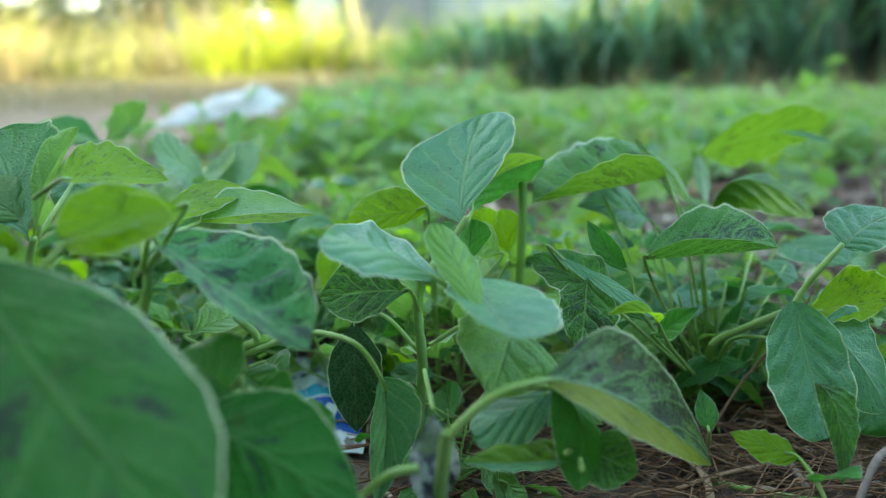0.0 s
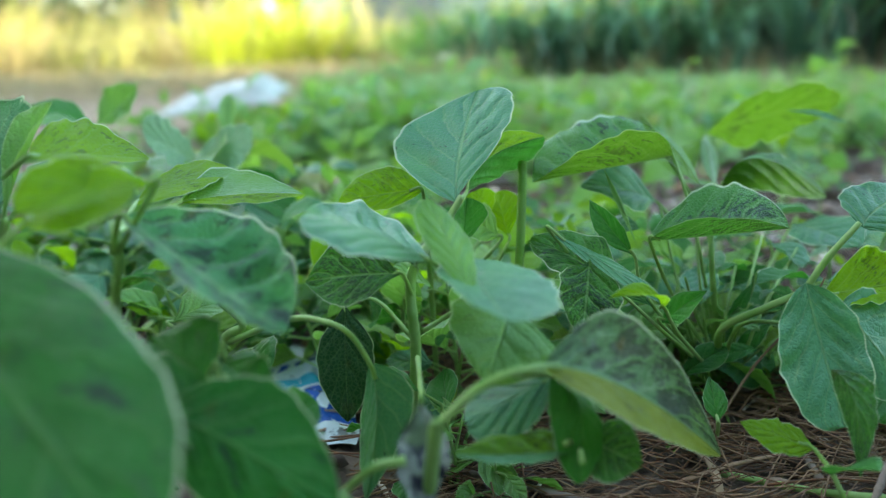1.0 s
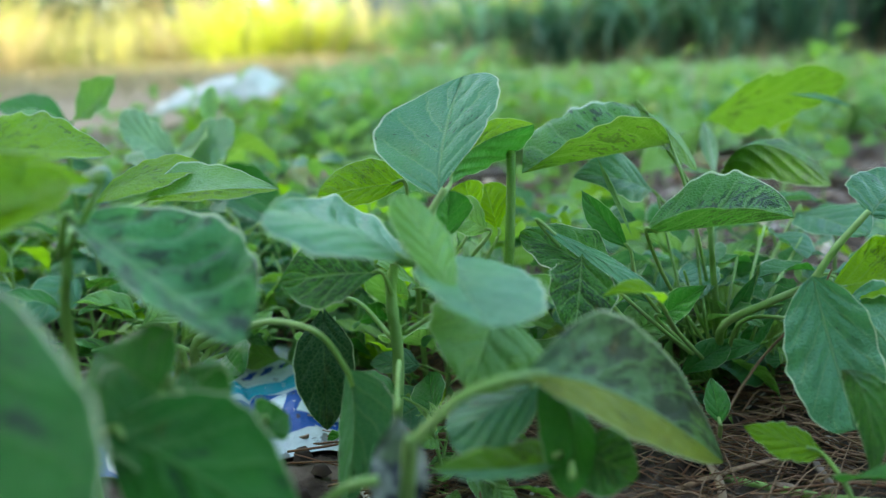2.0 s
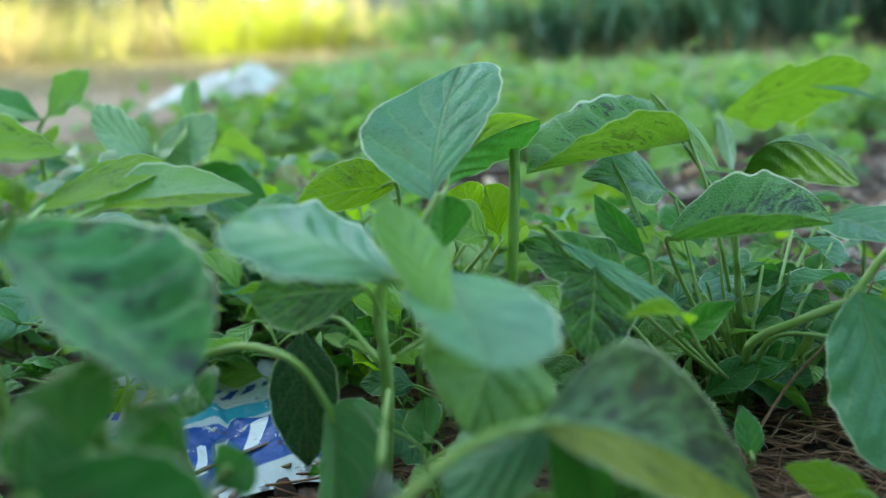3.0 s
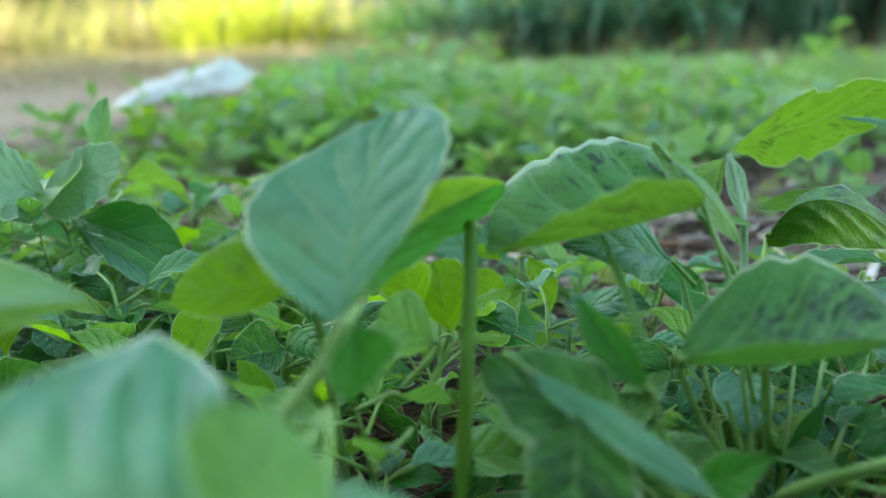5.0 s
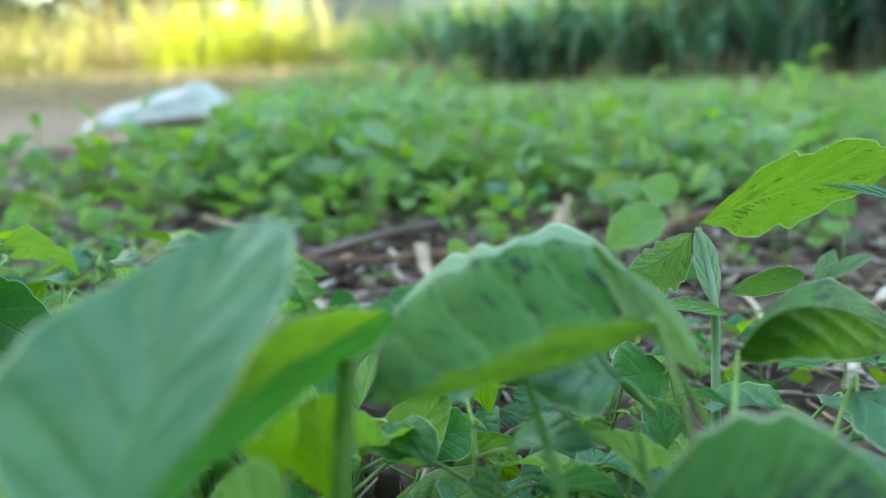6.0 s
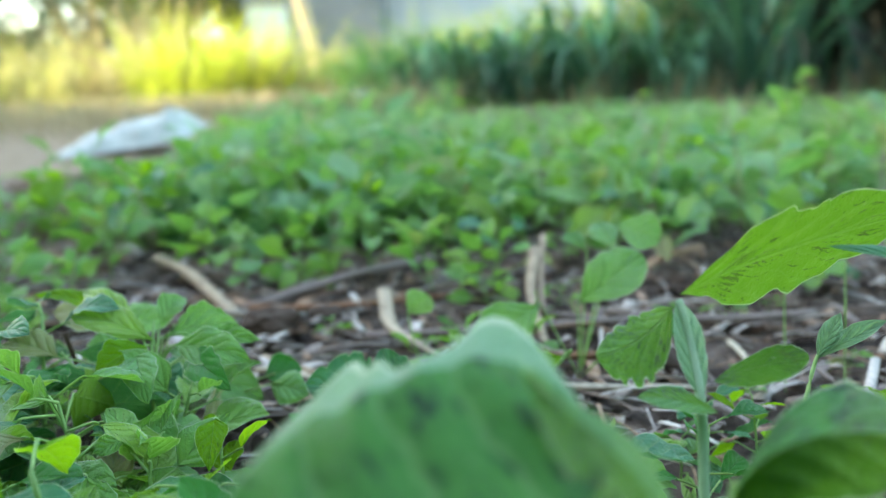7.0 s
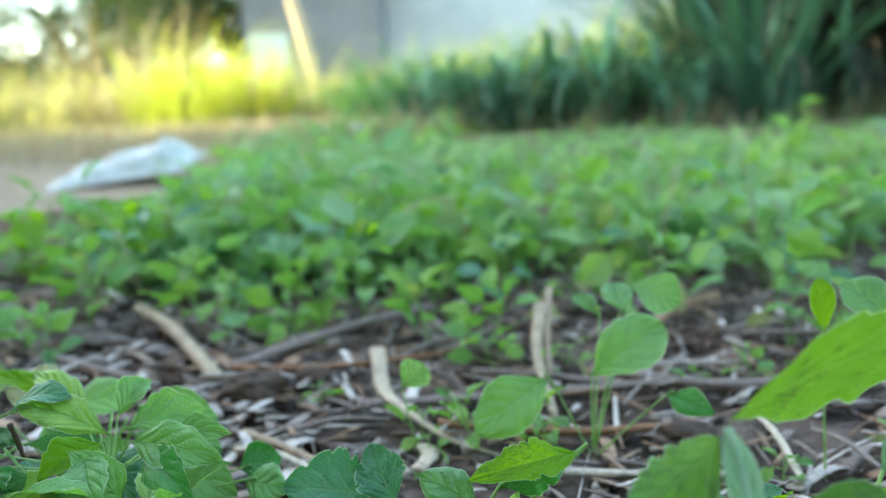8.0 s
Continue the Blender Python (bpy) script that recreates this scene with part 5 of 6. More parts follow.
stick([(0.38, 1.17, 0.006), (0.47, 1.12, 0.010), (0.60, 1.13, 0.008)], 0.008, 0.007, "grey-brown stalk among leaves", LITTER)
stick([(0.21, 0.98, 0.006), (0.31, 0.955, 0.010), (0.42, 0.95, 0.006)], 0.005, 0.004, "tan straw on dark soil")
stick([(0.44, 1.30, 0.01), (0.50, 1.36, 0.02), (0.58, 1.42, 0.02)], 0.009, 0.007, "reddish-brown bark strip in the litter", BARK_STRIP)
stick([(0.60, 0.99, 0.02), (0.66, 0.97, 0.03), (0.74, 0.93, 0.02)], 0.008, 0.007, "tan broken cane in the litter")
stick([(0.46, 0.90, 0.012), (0.60, 0.92, 0.014), (0.75, 0.90, 0.01)], 0.008, 0.006, "grey-brown stalk across the soil", LITTER)
stick([(0.235, 1.62, 0.0), (0.225, 1.63, 0.05), (0.245, 1.64, 0.10)], 0.008, 0.006, "brown stump of a dry stalk", BARK_STRIP)
stick([(0.28, 0.60, 0.030), (0.34, 0.55, 0.032), (0.40, 0.50, 0.02)], 0.0022, 0.002, "thin tan straw between the stems")
stick([(0.228, 0.445, 0.004), (0.26, 0.462, 0.045), (0.286, 0.455, 0.085), (0.294, 0.452, 0.108)], 0.0011, 0.0005, "thin reddish twig leaning on a leaf", ROOTS, 1.0)
stick([(0.205, 0.43, 0.012), (0.215, 0.40, 0.010), (0.213, 0.375, 0.004)], 0.0032, 0.0022, "pale bleached stalk end in the roots", flat=0.45)
stick([(0.215, 0.405, 0.004), (0.26, 0.375, 0.010), (0.30, 0.36, 0.014), (0.34, 0.362, 0.010)], 0.0022, 0.0022, "pale green creeping stalk on the roots", STEM_PALE, 1.0)
stick([(0.33, 0.40, 0.030), (0.29, 0.355, 0.045), (0.265, 0.33, 0.02)], 0.0025, 0.0016, "thin brown dry stalk", LITTER, 1.0)
stick([(0.07, 0.40, 0.008), (0.12, 0.37, 0.012), (0.19, 0.345, 0.010)], 0.004, 0.004, "grey flat stalk under the weed leaves", LITTER, 0.5)
stick([(-0.105, 0.90, 0.045), (-0.104, 0.90, 0.07), (-0.107, 0.895, 0.10)], 0.0007, 0.0019, "thin dark withered flower spike standing among leaves", CLOD, 1.0, "withered_spike", "")
stick([(0.165, 1.03, 0.004), (0.172, 1.0, 0.010), (0.16, 0.975, 0.010)], 0.009, 0.007, "bleached white chip of husk on the soil", STRAW, 0.25, "husk_chip", "")

stick([(-0.518, 1.611, 0.012), (-0.481, 1.616, 0.018), (-0.444, 1.620, 0.012)], 0.008, 0.0064, "pale bleached stalk on the litter", STRAW, flat=0.5)
stick([(-0.603, 1.992, 0.012), (-0.572, 2.051, 0.018), (-0.541, 2.110, 0.012)], 0.01, 0.0080, "pale split stalk among sparse weeds", STRAW, flat=0.5)
stick([(-0.463, 1.498, 0.012), (-0.439, 1.503, 0.018), (-0.414, 1.508, 0.012)], 0.007, 0.0056, "tan dry stalk on the litter", LITTER, flat=0.5)
stick([(-0.370, 1.622, 0.012), (-0.347, 1.600, 0.018), (-0.323, 1.578, 0.012)], 0.01, 0.0080, "short bleached stalk end on the litter", STRAW, flat=0.5)
stick([(-0.903, 2.356, 0.012), (-0.829, 2.373, 0.018), (-0.755, 2.390, 0.012)], 0.01, 0.0080, "grey-brown stalk on trodden earth", LITTER, flat=0.5)
stick([(0.004, 1.023, 0.012), (0.042, 1.000, 0.018), (0.080, 0.976, 0.012)], 0.006, 0.0048, "pale bleached straw on the soil", STRAW, flat=0.5)
stick([(0.047, 1.058, 0.012), (0.091, 1.064, 0.018), (0.134, 1.070, 0.012)], 0.005, 0.0040, "grey dry stalk on the soil", LITTER, flat=0.5)
stick([(0.551, 1.271, 0.012), (0.622, 1.245, 0.018), (0.692, 1.218, 0.012)], 0.007, 0.0056, "weathered grey stalk among weeds", LITTER, flat=0.5)
stick([(0.470, 1.047, 0.012), (0.460, 0.987, 0.018), (0.450, 0.927, 0.012)], 0.004, 0.0032, "thin tan straw on dark soil", STRAW, flat=0.5)
stick([(0.502, 1.009, 0.012), (0.509, 0.973, 0.018), (0.517, 0.938, 0.012)], 0.004, 0.0032, "thin grey straw on dark soil", LITTER, flat=0.5)


def clod(at, size):
    bm = bmesh.new()
    bmesh.ops.create_icosphere(bm, subdivisions=3, radius=size)
    for v in bm.verts:
        k = 1 + 0.35 * noise.noise(v.co * 60 + Vector(at)) + 0.2 * noise.noise(v.co * 160)
        v.co = Vector(at) + Vector((v.co.x * k * 1.3, v.co.y * k, v.co.z * k * 0.7))
    tagged(part("earth_clod", bm, CLOD), "crumbly dark brown clod of earth with root hairs", "clod", "earth clods")


clod((-0.015, 1.165, 0.012), 0.026)
clod((0.045, 1.20, 0.008), 0.016)
clod((-0.06, 1.13, 0.006), 0.013)
clod((0.40, 1.02, 0.006), 0.016)


def sheet_thing(name, label, category, material, corner, along, across, nu, nv, crumple, seed, lean=0.0):
    """A crumpled film sheet that lies on the ground."""
    along, across = Vector(along), Vector(across)
    verts, uvs = [], []
    for j in range(nv + 1):
        for i in range(nu + 1):
            u, v = i / nu, j / nv
            p = Vector(corner) + along * u + across * v
            n1 = noise.noise((u * 3.1 + seed, v * 3.3, seed)) + 0.5 * noise.noise((u * 8 + seed, v * 8, 3))
            edge = min(u, 1 - u, v, 1 - v)
            wav = 0.06 * noise.noise((u * 5, v * 5, seed + 4))
            p += along * wav + across * wav * 0.7
            p.z += (crumple * (0.55 + abs(n1) * 0.9) + lean * u * (1 - (2 * v - 1) ** 2)) * min(1.0, edge * 5 + 0.12)
            verts.append(p), uvs.append((u, v))
    faces = [(j * (nu + 1) + i, j * (nu + 1) + i + 1, (j + 1) * (nu + 1) + i + 1, (j + 1) * (nu + 1) + i) for j in range(nv) for i in range(nu)]
    ob = part(name, raw_mesh(name, verts, faces, uvs), material)
    return tagged(ob, label, category)


wrapper = sheet_thing("printed_wrapper", "crumpled white film wrapper printed in blue and teal", "wrapper", WRAPPER, (-0.165, 0.41, 0.001), (0.165, 0.03, 0), (-0.03, 0.18, 0), 40, 40, 0.016, 2)
sack = sheet_thing("white_sack", "crumpled white plastic sack lying on dry earth", "sack", SACK, (-1.46, 3.50, ground_height(-1.6, 3.5) - 0.01), (0.58, 0.10, 0.06), (0.0, 0.42, 0.05), 44, 30, 0.045, 7, 0.10)


# ---- small weeds ----
def seedling(seed, height, spread, leaves, size, material):
    """A young weed: an upright stem, leaves on stalks in a loose spiral."""
    rng = random.Random(seed)
    ob = new("weed_seedling")
    ob.empty_display_size = 0.02
    lean = Vector((rng.uniform(-0.2, 0.2), rng.uniform(-0.2, 0.2), 1)) * height
    part("stem", raw_mesh("stem", *tube([(0, 0, -0.01), lean * 0.5, lean], 0.0016, 0.0009, 6, 3)), STEM, ob)
    for k in range(leaves):
        f = 0.15 + 0.85 * k / max(1, leaves - 1)
        a = k * 2.4 + rng.uniform(-0.4, 0.4)
        out = Vector((math.cos(a), math.sin(a), 0))
        root = lean * f
        reach = spread * (1.15 - 0.75 * f) * rng.uniform(0.8, 1.2)
        base = root + out * reach * 0.5 + Vector((0, 0, 0.25 * reach))
        s = size * rng.uniform(0.65, 1.15) * (1.1 - 0.35 * f)
        tip = base + out * s + Vector((0, 0, rng.uniform(-0.9, 0.9) * s))
        lf = part("leaf", raw_mesh("leaf", *leaf_sheet(base, tip, s * rng.uniform(0.45, 0.85), (rng.uniform(-0.9, 0.9), rng.uniform(-1.0, 0.5), 1), rng.uniform(0.0, 0.16), (rng.uniform(2, 36), rng.uniform(2, 36)), rng.choice(("ovate", "ovate", "obovate", "round", "deltoid")), 0.05, nu=10, nv=6, seed=seed * 31 + k)), material, ob)
        part("petiole", raw_mesh("petiole", *tube([root, base, base + out * 0.004], 0.0009, 0.0006, 5, 3)), STEM_PALE, lf)
    return tagged(ob, "young green weed with soft oval leaves on thin stalks", "plant", "young weeds")


KINDS = [
    seedling(1, 0.060, 0.045, 8, 0.042, LEAF_SEED),
    seedling(2, 0.080, 0.050, 10, 0.044, LEAF_SEED),
    seedling(3, 0.045, 0.040, 7, 0.038, LEAF_SEED),
    seedling(4, 0.100, 0.055, 11, 0.048, LEAF_SEED),
    seedling(5, 0.030, 0.030, 4, 0.026, LEAF_SEED),
    seedling(6, 0.070, 0.050, 6, 0.048, LEAF_DEEP),
    seedling(7, 0.085, 0.050, 8, 0.050, LEAF_SKY_SHEEN),
    seedling(8, 0.075, 0.050, 7, 0.046, LEAF_MOTTLED),
    seedling(9, 0.090, 0.045, 7, 0.042, LEAF_YELLOW),
]


def bare(x, y, rng):
    """The patch of soil and litter, the trodden side and the place where the camera passes."""
    if y < 0.46:
        return True
    if 0.84 < y < 1.16 and -0.02 < x < 0.75:
        return True
    if 1.12 < y < 1.30 and 0.2 < x < 0.42:
        return True
    if -0.06 < x < 0.25 and 1.0 < y < 1.28 + 0.75 * (x + 0.06):
        return True
    if -0.14 < x < 0.0 and 0.98 < y < 1.2:
        return True
    if -0.30 < x <= -0.06 and 1.05 < y < 1.30 - 1.43 * (x + 0.06):
        return True
    if x > 0.28 and y < 2.1 and rng.random() < 0.8:
        return True
    if y > 0.84 and x < -0.02 - 0.24 * y and rng.random() < 0.72:
        return True
    return x < -0.30 - 0.27 * y + 0.08 * math.sin(7 * y) and rng.random() < 0.93


def scatter_seedlings():
    rng = random.Random(5)
    used = set()
    spots = []
    for count, y0, y1, gap in ((112, 0.47, 0.84, 0.0007), (135, 0.84, 2.1, 0.0030)):
        want = len(spots) + count
        while len(spots) < want:
            y = rng.uniform(y0, y1)
            x = rng.uniform(-0.30 - 0.27 * y, 0.36 + 0.55 * y)
            if bare(x, y, rng) or any((x - a) ** 2 + (y - b) ** 2 < gap for a, b in spots):
                continue
            spots.append((x, y))
    for k in range(46):
        x, y = (rng.uniform(-0.22, 0.10), rng.uniform(0.36, 0.50)) if k < 30 else (rng.uniform(0.15, 0.40), rng.uniform(0.50, 0.62))
        if not (-0.19 < x < 0.03 and y < 0.60):
            spots.append((x, y))
    thicket = []
    for k in range(34):
        thicket.append((rng.uniform(-0.42, -0.02), rng.uniform(0.60, 0.90)))
    spots += thicket
    for k in range(58):
        x, y = rng.uniform(-0.45, 0.7) if k < 28 else rng.uniform(-0.5, -0.02), rng.uniform(0.9, 1.32)
        if not (-0.29 < x < 0.06 and 1.0 < y < 1.5):
            spots.append((x, y))
    for x, y in spots:
        if (x, y) in thicket:
            kind, s = rng.choice((1, 3, 6, 6, 8, 0)), rng.uniform(1.15, 1.6) * (1.0 if x < -0.12 else 0.75)
        elif y < 0.50:
            kind, s = rng.choice((5, 5, 0, 2, 6)), rng.uniform(0.5, 0.95)
        elif y < 0.84:
            kind = rng.choice((0, 1, 2, 5, 6, 6, 7, 8))
            room = 0.22 - 0.48 * max(0, y - 0.52)
            s = min(rng.uniform(0.8, 1.35), room / 0.115)
        elif y < 1.22:
            kind, s = rng.choice((0, 2, 4, 4, 2, 1)), rng.uniform(0.4, 0.85)
        else:
            kind, s = rng.choice((0, 1, 1, 3, 3, 2, 6, 8)), rng.uniform(0.7, 1.15) + min(0.65, max(0, y - 1.25) * 1.1)
        m = pose(x, y, ground_height(x, y) - 0.002, rng.uniform(-8, 8), rng.uniform(-8, 8), rng.uniform(0, 360)) @ Matrix.Diagonal((s, s, s, 1))
        if kind not in used:
            used.add(kind)
            KINDS[kind].matrix_basis = m
        else:
            copy_thing(KINDS[kind], m @ Matrix.Diagonal((*(1 / v for v in KINDS[kind].scale), 1)))


scatter_seedlings()


def far_weeds():
    """The rest of the weed bed, out to the tall grass: some plants round-leaved, some with long leaves, some mere sprigs."""
    rng = random.Random(8)
    heap, stalks, dry = Heap(), Heap(), Heap()
    for k in range(2600):
        y = 1.6 + 4.75 * rng.random() ** 1.35
        x = rng.uniform(-0.28 * y - 0.25, 0.75 * y + 0.5)
        if x < -0.30 - 0.27 * min(y, 3.2) + 0.18 * max(0, y - 3.8) + 0.12 * math.sin(4 * y) + rng.gauss(0, 0.1) + (0.12 if 2.2 < y < 3.7 else 0):
            continue
        if 2.9 < y < 4.4 and x < -0.72:
            continue
        if x > 0.28 + 0.1 * rng.random() and y < 2.7 and rng.random() < 0.62:
            continue
        if x > 0.6 and y > 5.0 and rng.random() < 0.65:
            continue
        if x < 0.05 - 0.27 * y and y < 2.9 and rng.random() < 0.55:
            continue
        lump = noise.noise((x * 1.7, y * 1.7, 2)) + 0.5 * noise.noise((x * 5, y * 5, 6))
        if lump < -0.10 and rng.random() < 0.82:
            continue
        z0, h = ground_height(x, y), rng.uniform(0.03, 0.13) * (1 + 0.8 * lump)
        sparse = x < -0.2 * y - 0.05
        h *= 0.5 if sparse else 1.0
        low = 1 - 0.55 * min(1.0, max(0.0, y - 3.2) / 1.5) if x > 0.3 else 1.0
        h *= low
        sort = rng.random()
        shape, slim, big = ("ovate", (0.55, 0.8), 1.0) if sort < 0.55 else ("narrow", (0.28, 0.45), 1.15) if sort < 0.85 else ("round", (0.7, 0.95), 0.8)
        if rng.random() < 0.16:
            h *= 1.5 * low
        for i in range(rng.randint(4, 7)):
            a = i * 2.4 + rng.uniform(-0.7, 0.7)
            f = rng.uniform(0.15, 1.0)
            out = Vector((math.cos(a), math.sin(a), 0))
            s = rng.uniform(0.028, 0.092) * big * (0.65 if sparse else 0.4 + 0.6 * low)
            base = Vector((x, y, z0 + h * f)) + out * rng.uniform(0.006, 0.04)
            tip = base + out * s + Vector((0, 0, rng.uniform(-0.9, 0.9 if low == 1.0 else 0.25) * s))
            heap.add(*leaf_sheet(base, tip, s * rng.uniform(*slim), (rng.uniform(-0.9, 0.9), rng.uniform(-1.0, 0.5), 1), rng.uniform(-0.04, 0.14), (rng.uniform(0, 35), rng.uniform(0, 35)), shape, 0.04, nu=5, nv=4, seed=k * 9 + i))
        stalks.add(*tube([(x, y, z0 - 0.005), (x + rng.uniform(-0.02, 0.02), y, z0 + h)], 0.0016, 0.001, 4, 1))
    for k in range(520):
        y = rng.uniform(1.5, 5.8)
        x = rng.uniform(-0.2 * y, 0.7 * y)
        a, r, h = rng.uniform(0, 6.28), rng.uniform(0.0, 0.08), rng.uniform(0.08, 0.21)
        z0 = ground_height(x, y)
        spike = tube([(x, y, z0 - 0.005), (x + 0.3 * r * math.cos(a), y + 0.3 * r * math.sin(a), z0 + h * 0.6), (x + r * math.cos(a), y + r * math.sin(a), z0 + h)], 0.0020, 0.0010, 4, 2)
        (dry if rng.random() < 0.4 else stalks).add(*spike)
    tagged(heap.object("weed_bed", LEAF_FIELD), "low green weeds growing thickly over the bed", "weeds", kind="stuff")
    tagged(stalks.object("weed_stalks", STEM), "thin green stalks of the low weeds", "weeds", kind="stuff")
    tagged(dry.object("dry_stalks", STRAW), "thin dry straw stalks standing among the weeds", "weeds", kind="stuff")


far_weeds()


def bed_margin():
    """The weed bed beside and behind the camera's way, added out of view."""
    rng = random.Random(18)
    heap = Heap()
    done = 0
    while done < 3000:
        x, y = (rng.uniform(-0.9, 1.3), rng.uniform(-0.8, 0.5)) if done < 420 else (rng.uniform(-0.9, 4.6), rng.uniform(-1.4, 6.2))
        if x < -0.30 - 0.27 * max(y, 0.8) * (y < 3.2) - 0.1 or (-0.28 < x < 0.44 and -0.12 < y < 0.46):
            continue
        if y >= 0.46 and x < (0.36 + 0.55 * y if y < 1.95 else 0.75 * y + 0.5):
            continue
        done += 1
        # raised near the camera so that the plants block low light
        z0, h = ground_height(x, y), rng.uniform(0.05, 0.14) * (2.2 if y < 0.3 else 1.3 if y < 0.5 else 1.0)
        for i in range(7):
            a = i * 2.4 + rng.uniform(-0.5, 0.5)
            out = Vector((math.cos(a), math.sin(a), 0))
            s = rng.uniform(0.035, 0.07)
            base = Vector((x, y, z0 + h * rng.uniform(0.15, 1.0))) + out * rng.uniform(0.008, 0.03)
            tip = base + out * s + Vector((0, 0, rng.uniform(-0.5, 0.4) * s))
            heap.add(*leaf_sheet(base, tip, s * rng.uniform(0.6, 0.85), (rng.uniform(-0.6, 0.6), rng.uniform(-0.6, 0.6), 1), 0.06, (12, 14), "ovate", 0.03, nu=4, nv=2, seed=done * 9 + i))
    tagged(heap.object("weed_bed", LEAF_FIELD), "green weeds continuing the bed out of view, taller near the camera to block light", "weeds", kind="stuff")


bed_margin()


# ---- tall grass ----
def blade(root, way, length, width, droop, rng, steps=7):
    """One arching blade."""
    verts, uvs, faces = [], [], []
    out = Vector((way[0], way[1], 0)).normalized()
    side = Vector((-out.y, out.x, 0))
    p, rise = Vector(root), math.atan2(way[2], math.hypot(way[0], way[1]))
    for i in range(steps + 1):
        u = i / steps
        w = width * (0.55 + 0.9 * u if u < 0.4 else 0.91 * (1 - (u - 0.4) / 0.62)) / 2
        verts += [p - side * w + Vector((0, 0, w * 0.5)), p, p + side * w + Vector((0, 0, w * 0.5))]
        uvs += [(u, -1), (u, 0), (u, 1)]
        a = rise - droop * u * u
        p = p + (out * math.cos(a) + Vector((0, 0, 1)) * math.sin(a)) * (length / steps)
    for i in range(steps):
        k = 3 * i
        faces += [(k, k + 1, k + 4, k + 3), (k + 1, k + 2, k + 5, k + 4)]
    return verts, faces, uvs


def grass_clump(at, count, length, width, droop, spread, material, label, seed, name="tall_grass_clump", group="tall grass clumps"):
    """A clump of several tufts, each with many blades."""
    rng = random.Random(seed)
    ob = new(name)
    ob.location = (at[0], at[1], ground_height(*at))
    tufts = [Heap() for _ in range(4 if count > 90 else 2)]
    for k in range(count):
        a = rng.uniform(0, 2 * math.pi)
        r = spread * math.sqrt(rng.random())
        x, y = at[0] + r * math.cos(a), at[1] + r * math.sin(a)
        tilt = rng.uniform(0.08, 0.8)
        b = a + rng.gauss(0, 0.8)
        way = (math.cos(b) * math.sin(tilt), math.sin(b) * math.sin(tilt), math.cos(tilt))
        tufts[int(a / (2 * math.pi) * len(tufts)) % len(tufts)].add(*blade((x, y, ground_height(x, y) - 0.02), way, length * rng.uniform(0.5, 1.15), width * rng.uniform(0.6, 1.2), droop * rng.uniform(0.5, 1.4), rng))
    for tuft in tufts:
        tuft.object("tuft", material, ob)
    return tagged(ob, label, "grass", group)


def broad_grass(at, count, length, width, droop, spread, label, seed):
    """A clump whose broad blades can be told apart, each a part of its own."""
    rng = random.Random(seed)
    ob = new("broad_grass_clump")
    ob.location = (at[0], at[1], ground_height(*at))
    for k in range(count):
        a, r = rng.uniform(0, 2 * math.pi), spread * math.sqrt(rng.random())
        x, y = at[0] + r * math.cos(a), at[1] + r * math.sin(a)
        tilt, b = rng.uniform(0.06, 0.7), a + rng.gauss(0, 0.9)
        way = (math.cos(b) * math.sin(tilt), math.sin(b) * math.sin(tilt), math.cos(tilt))
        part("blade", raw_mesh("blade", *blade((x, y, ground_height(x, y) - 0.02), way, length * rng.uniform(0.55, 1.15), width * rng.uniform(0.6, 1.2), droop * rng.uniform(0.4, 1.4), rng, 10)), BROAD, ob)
    return tagged(ob, label, "grass", "broad-bladed grass clumps")


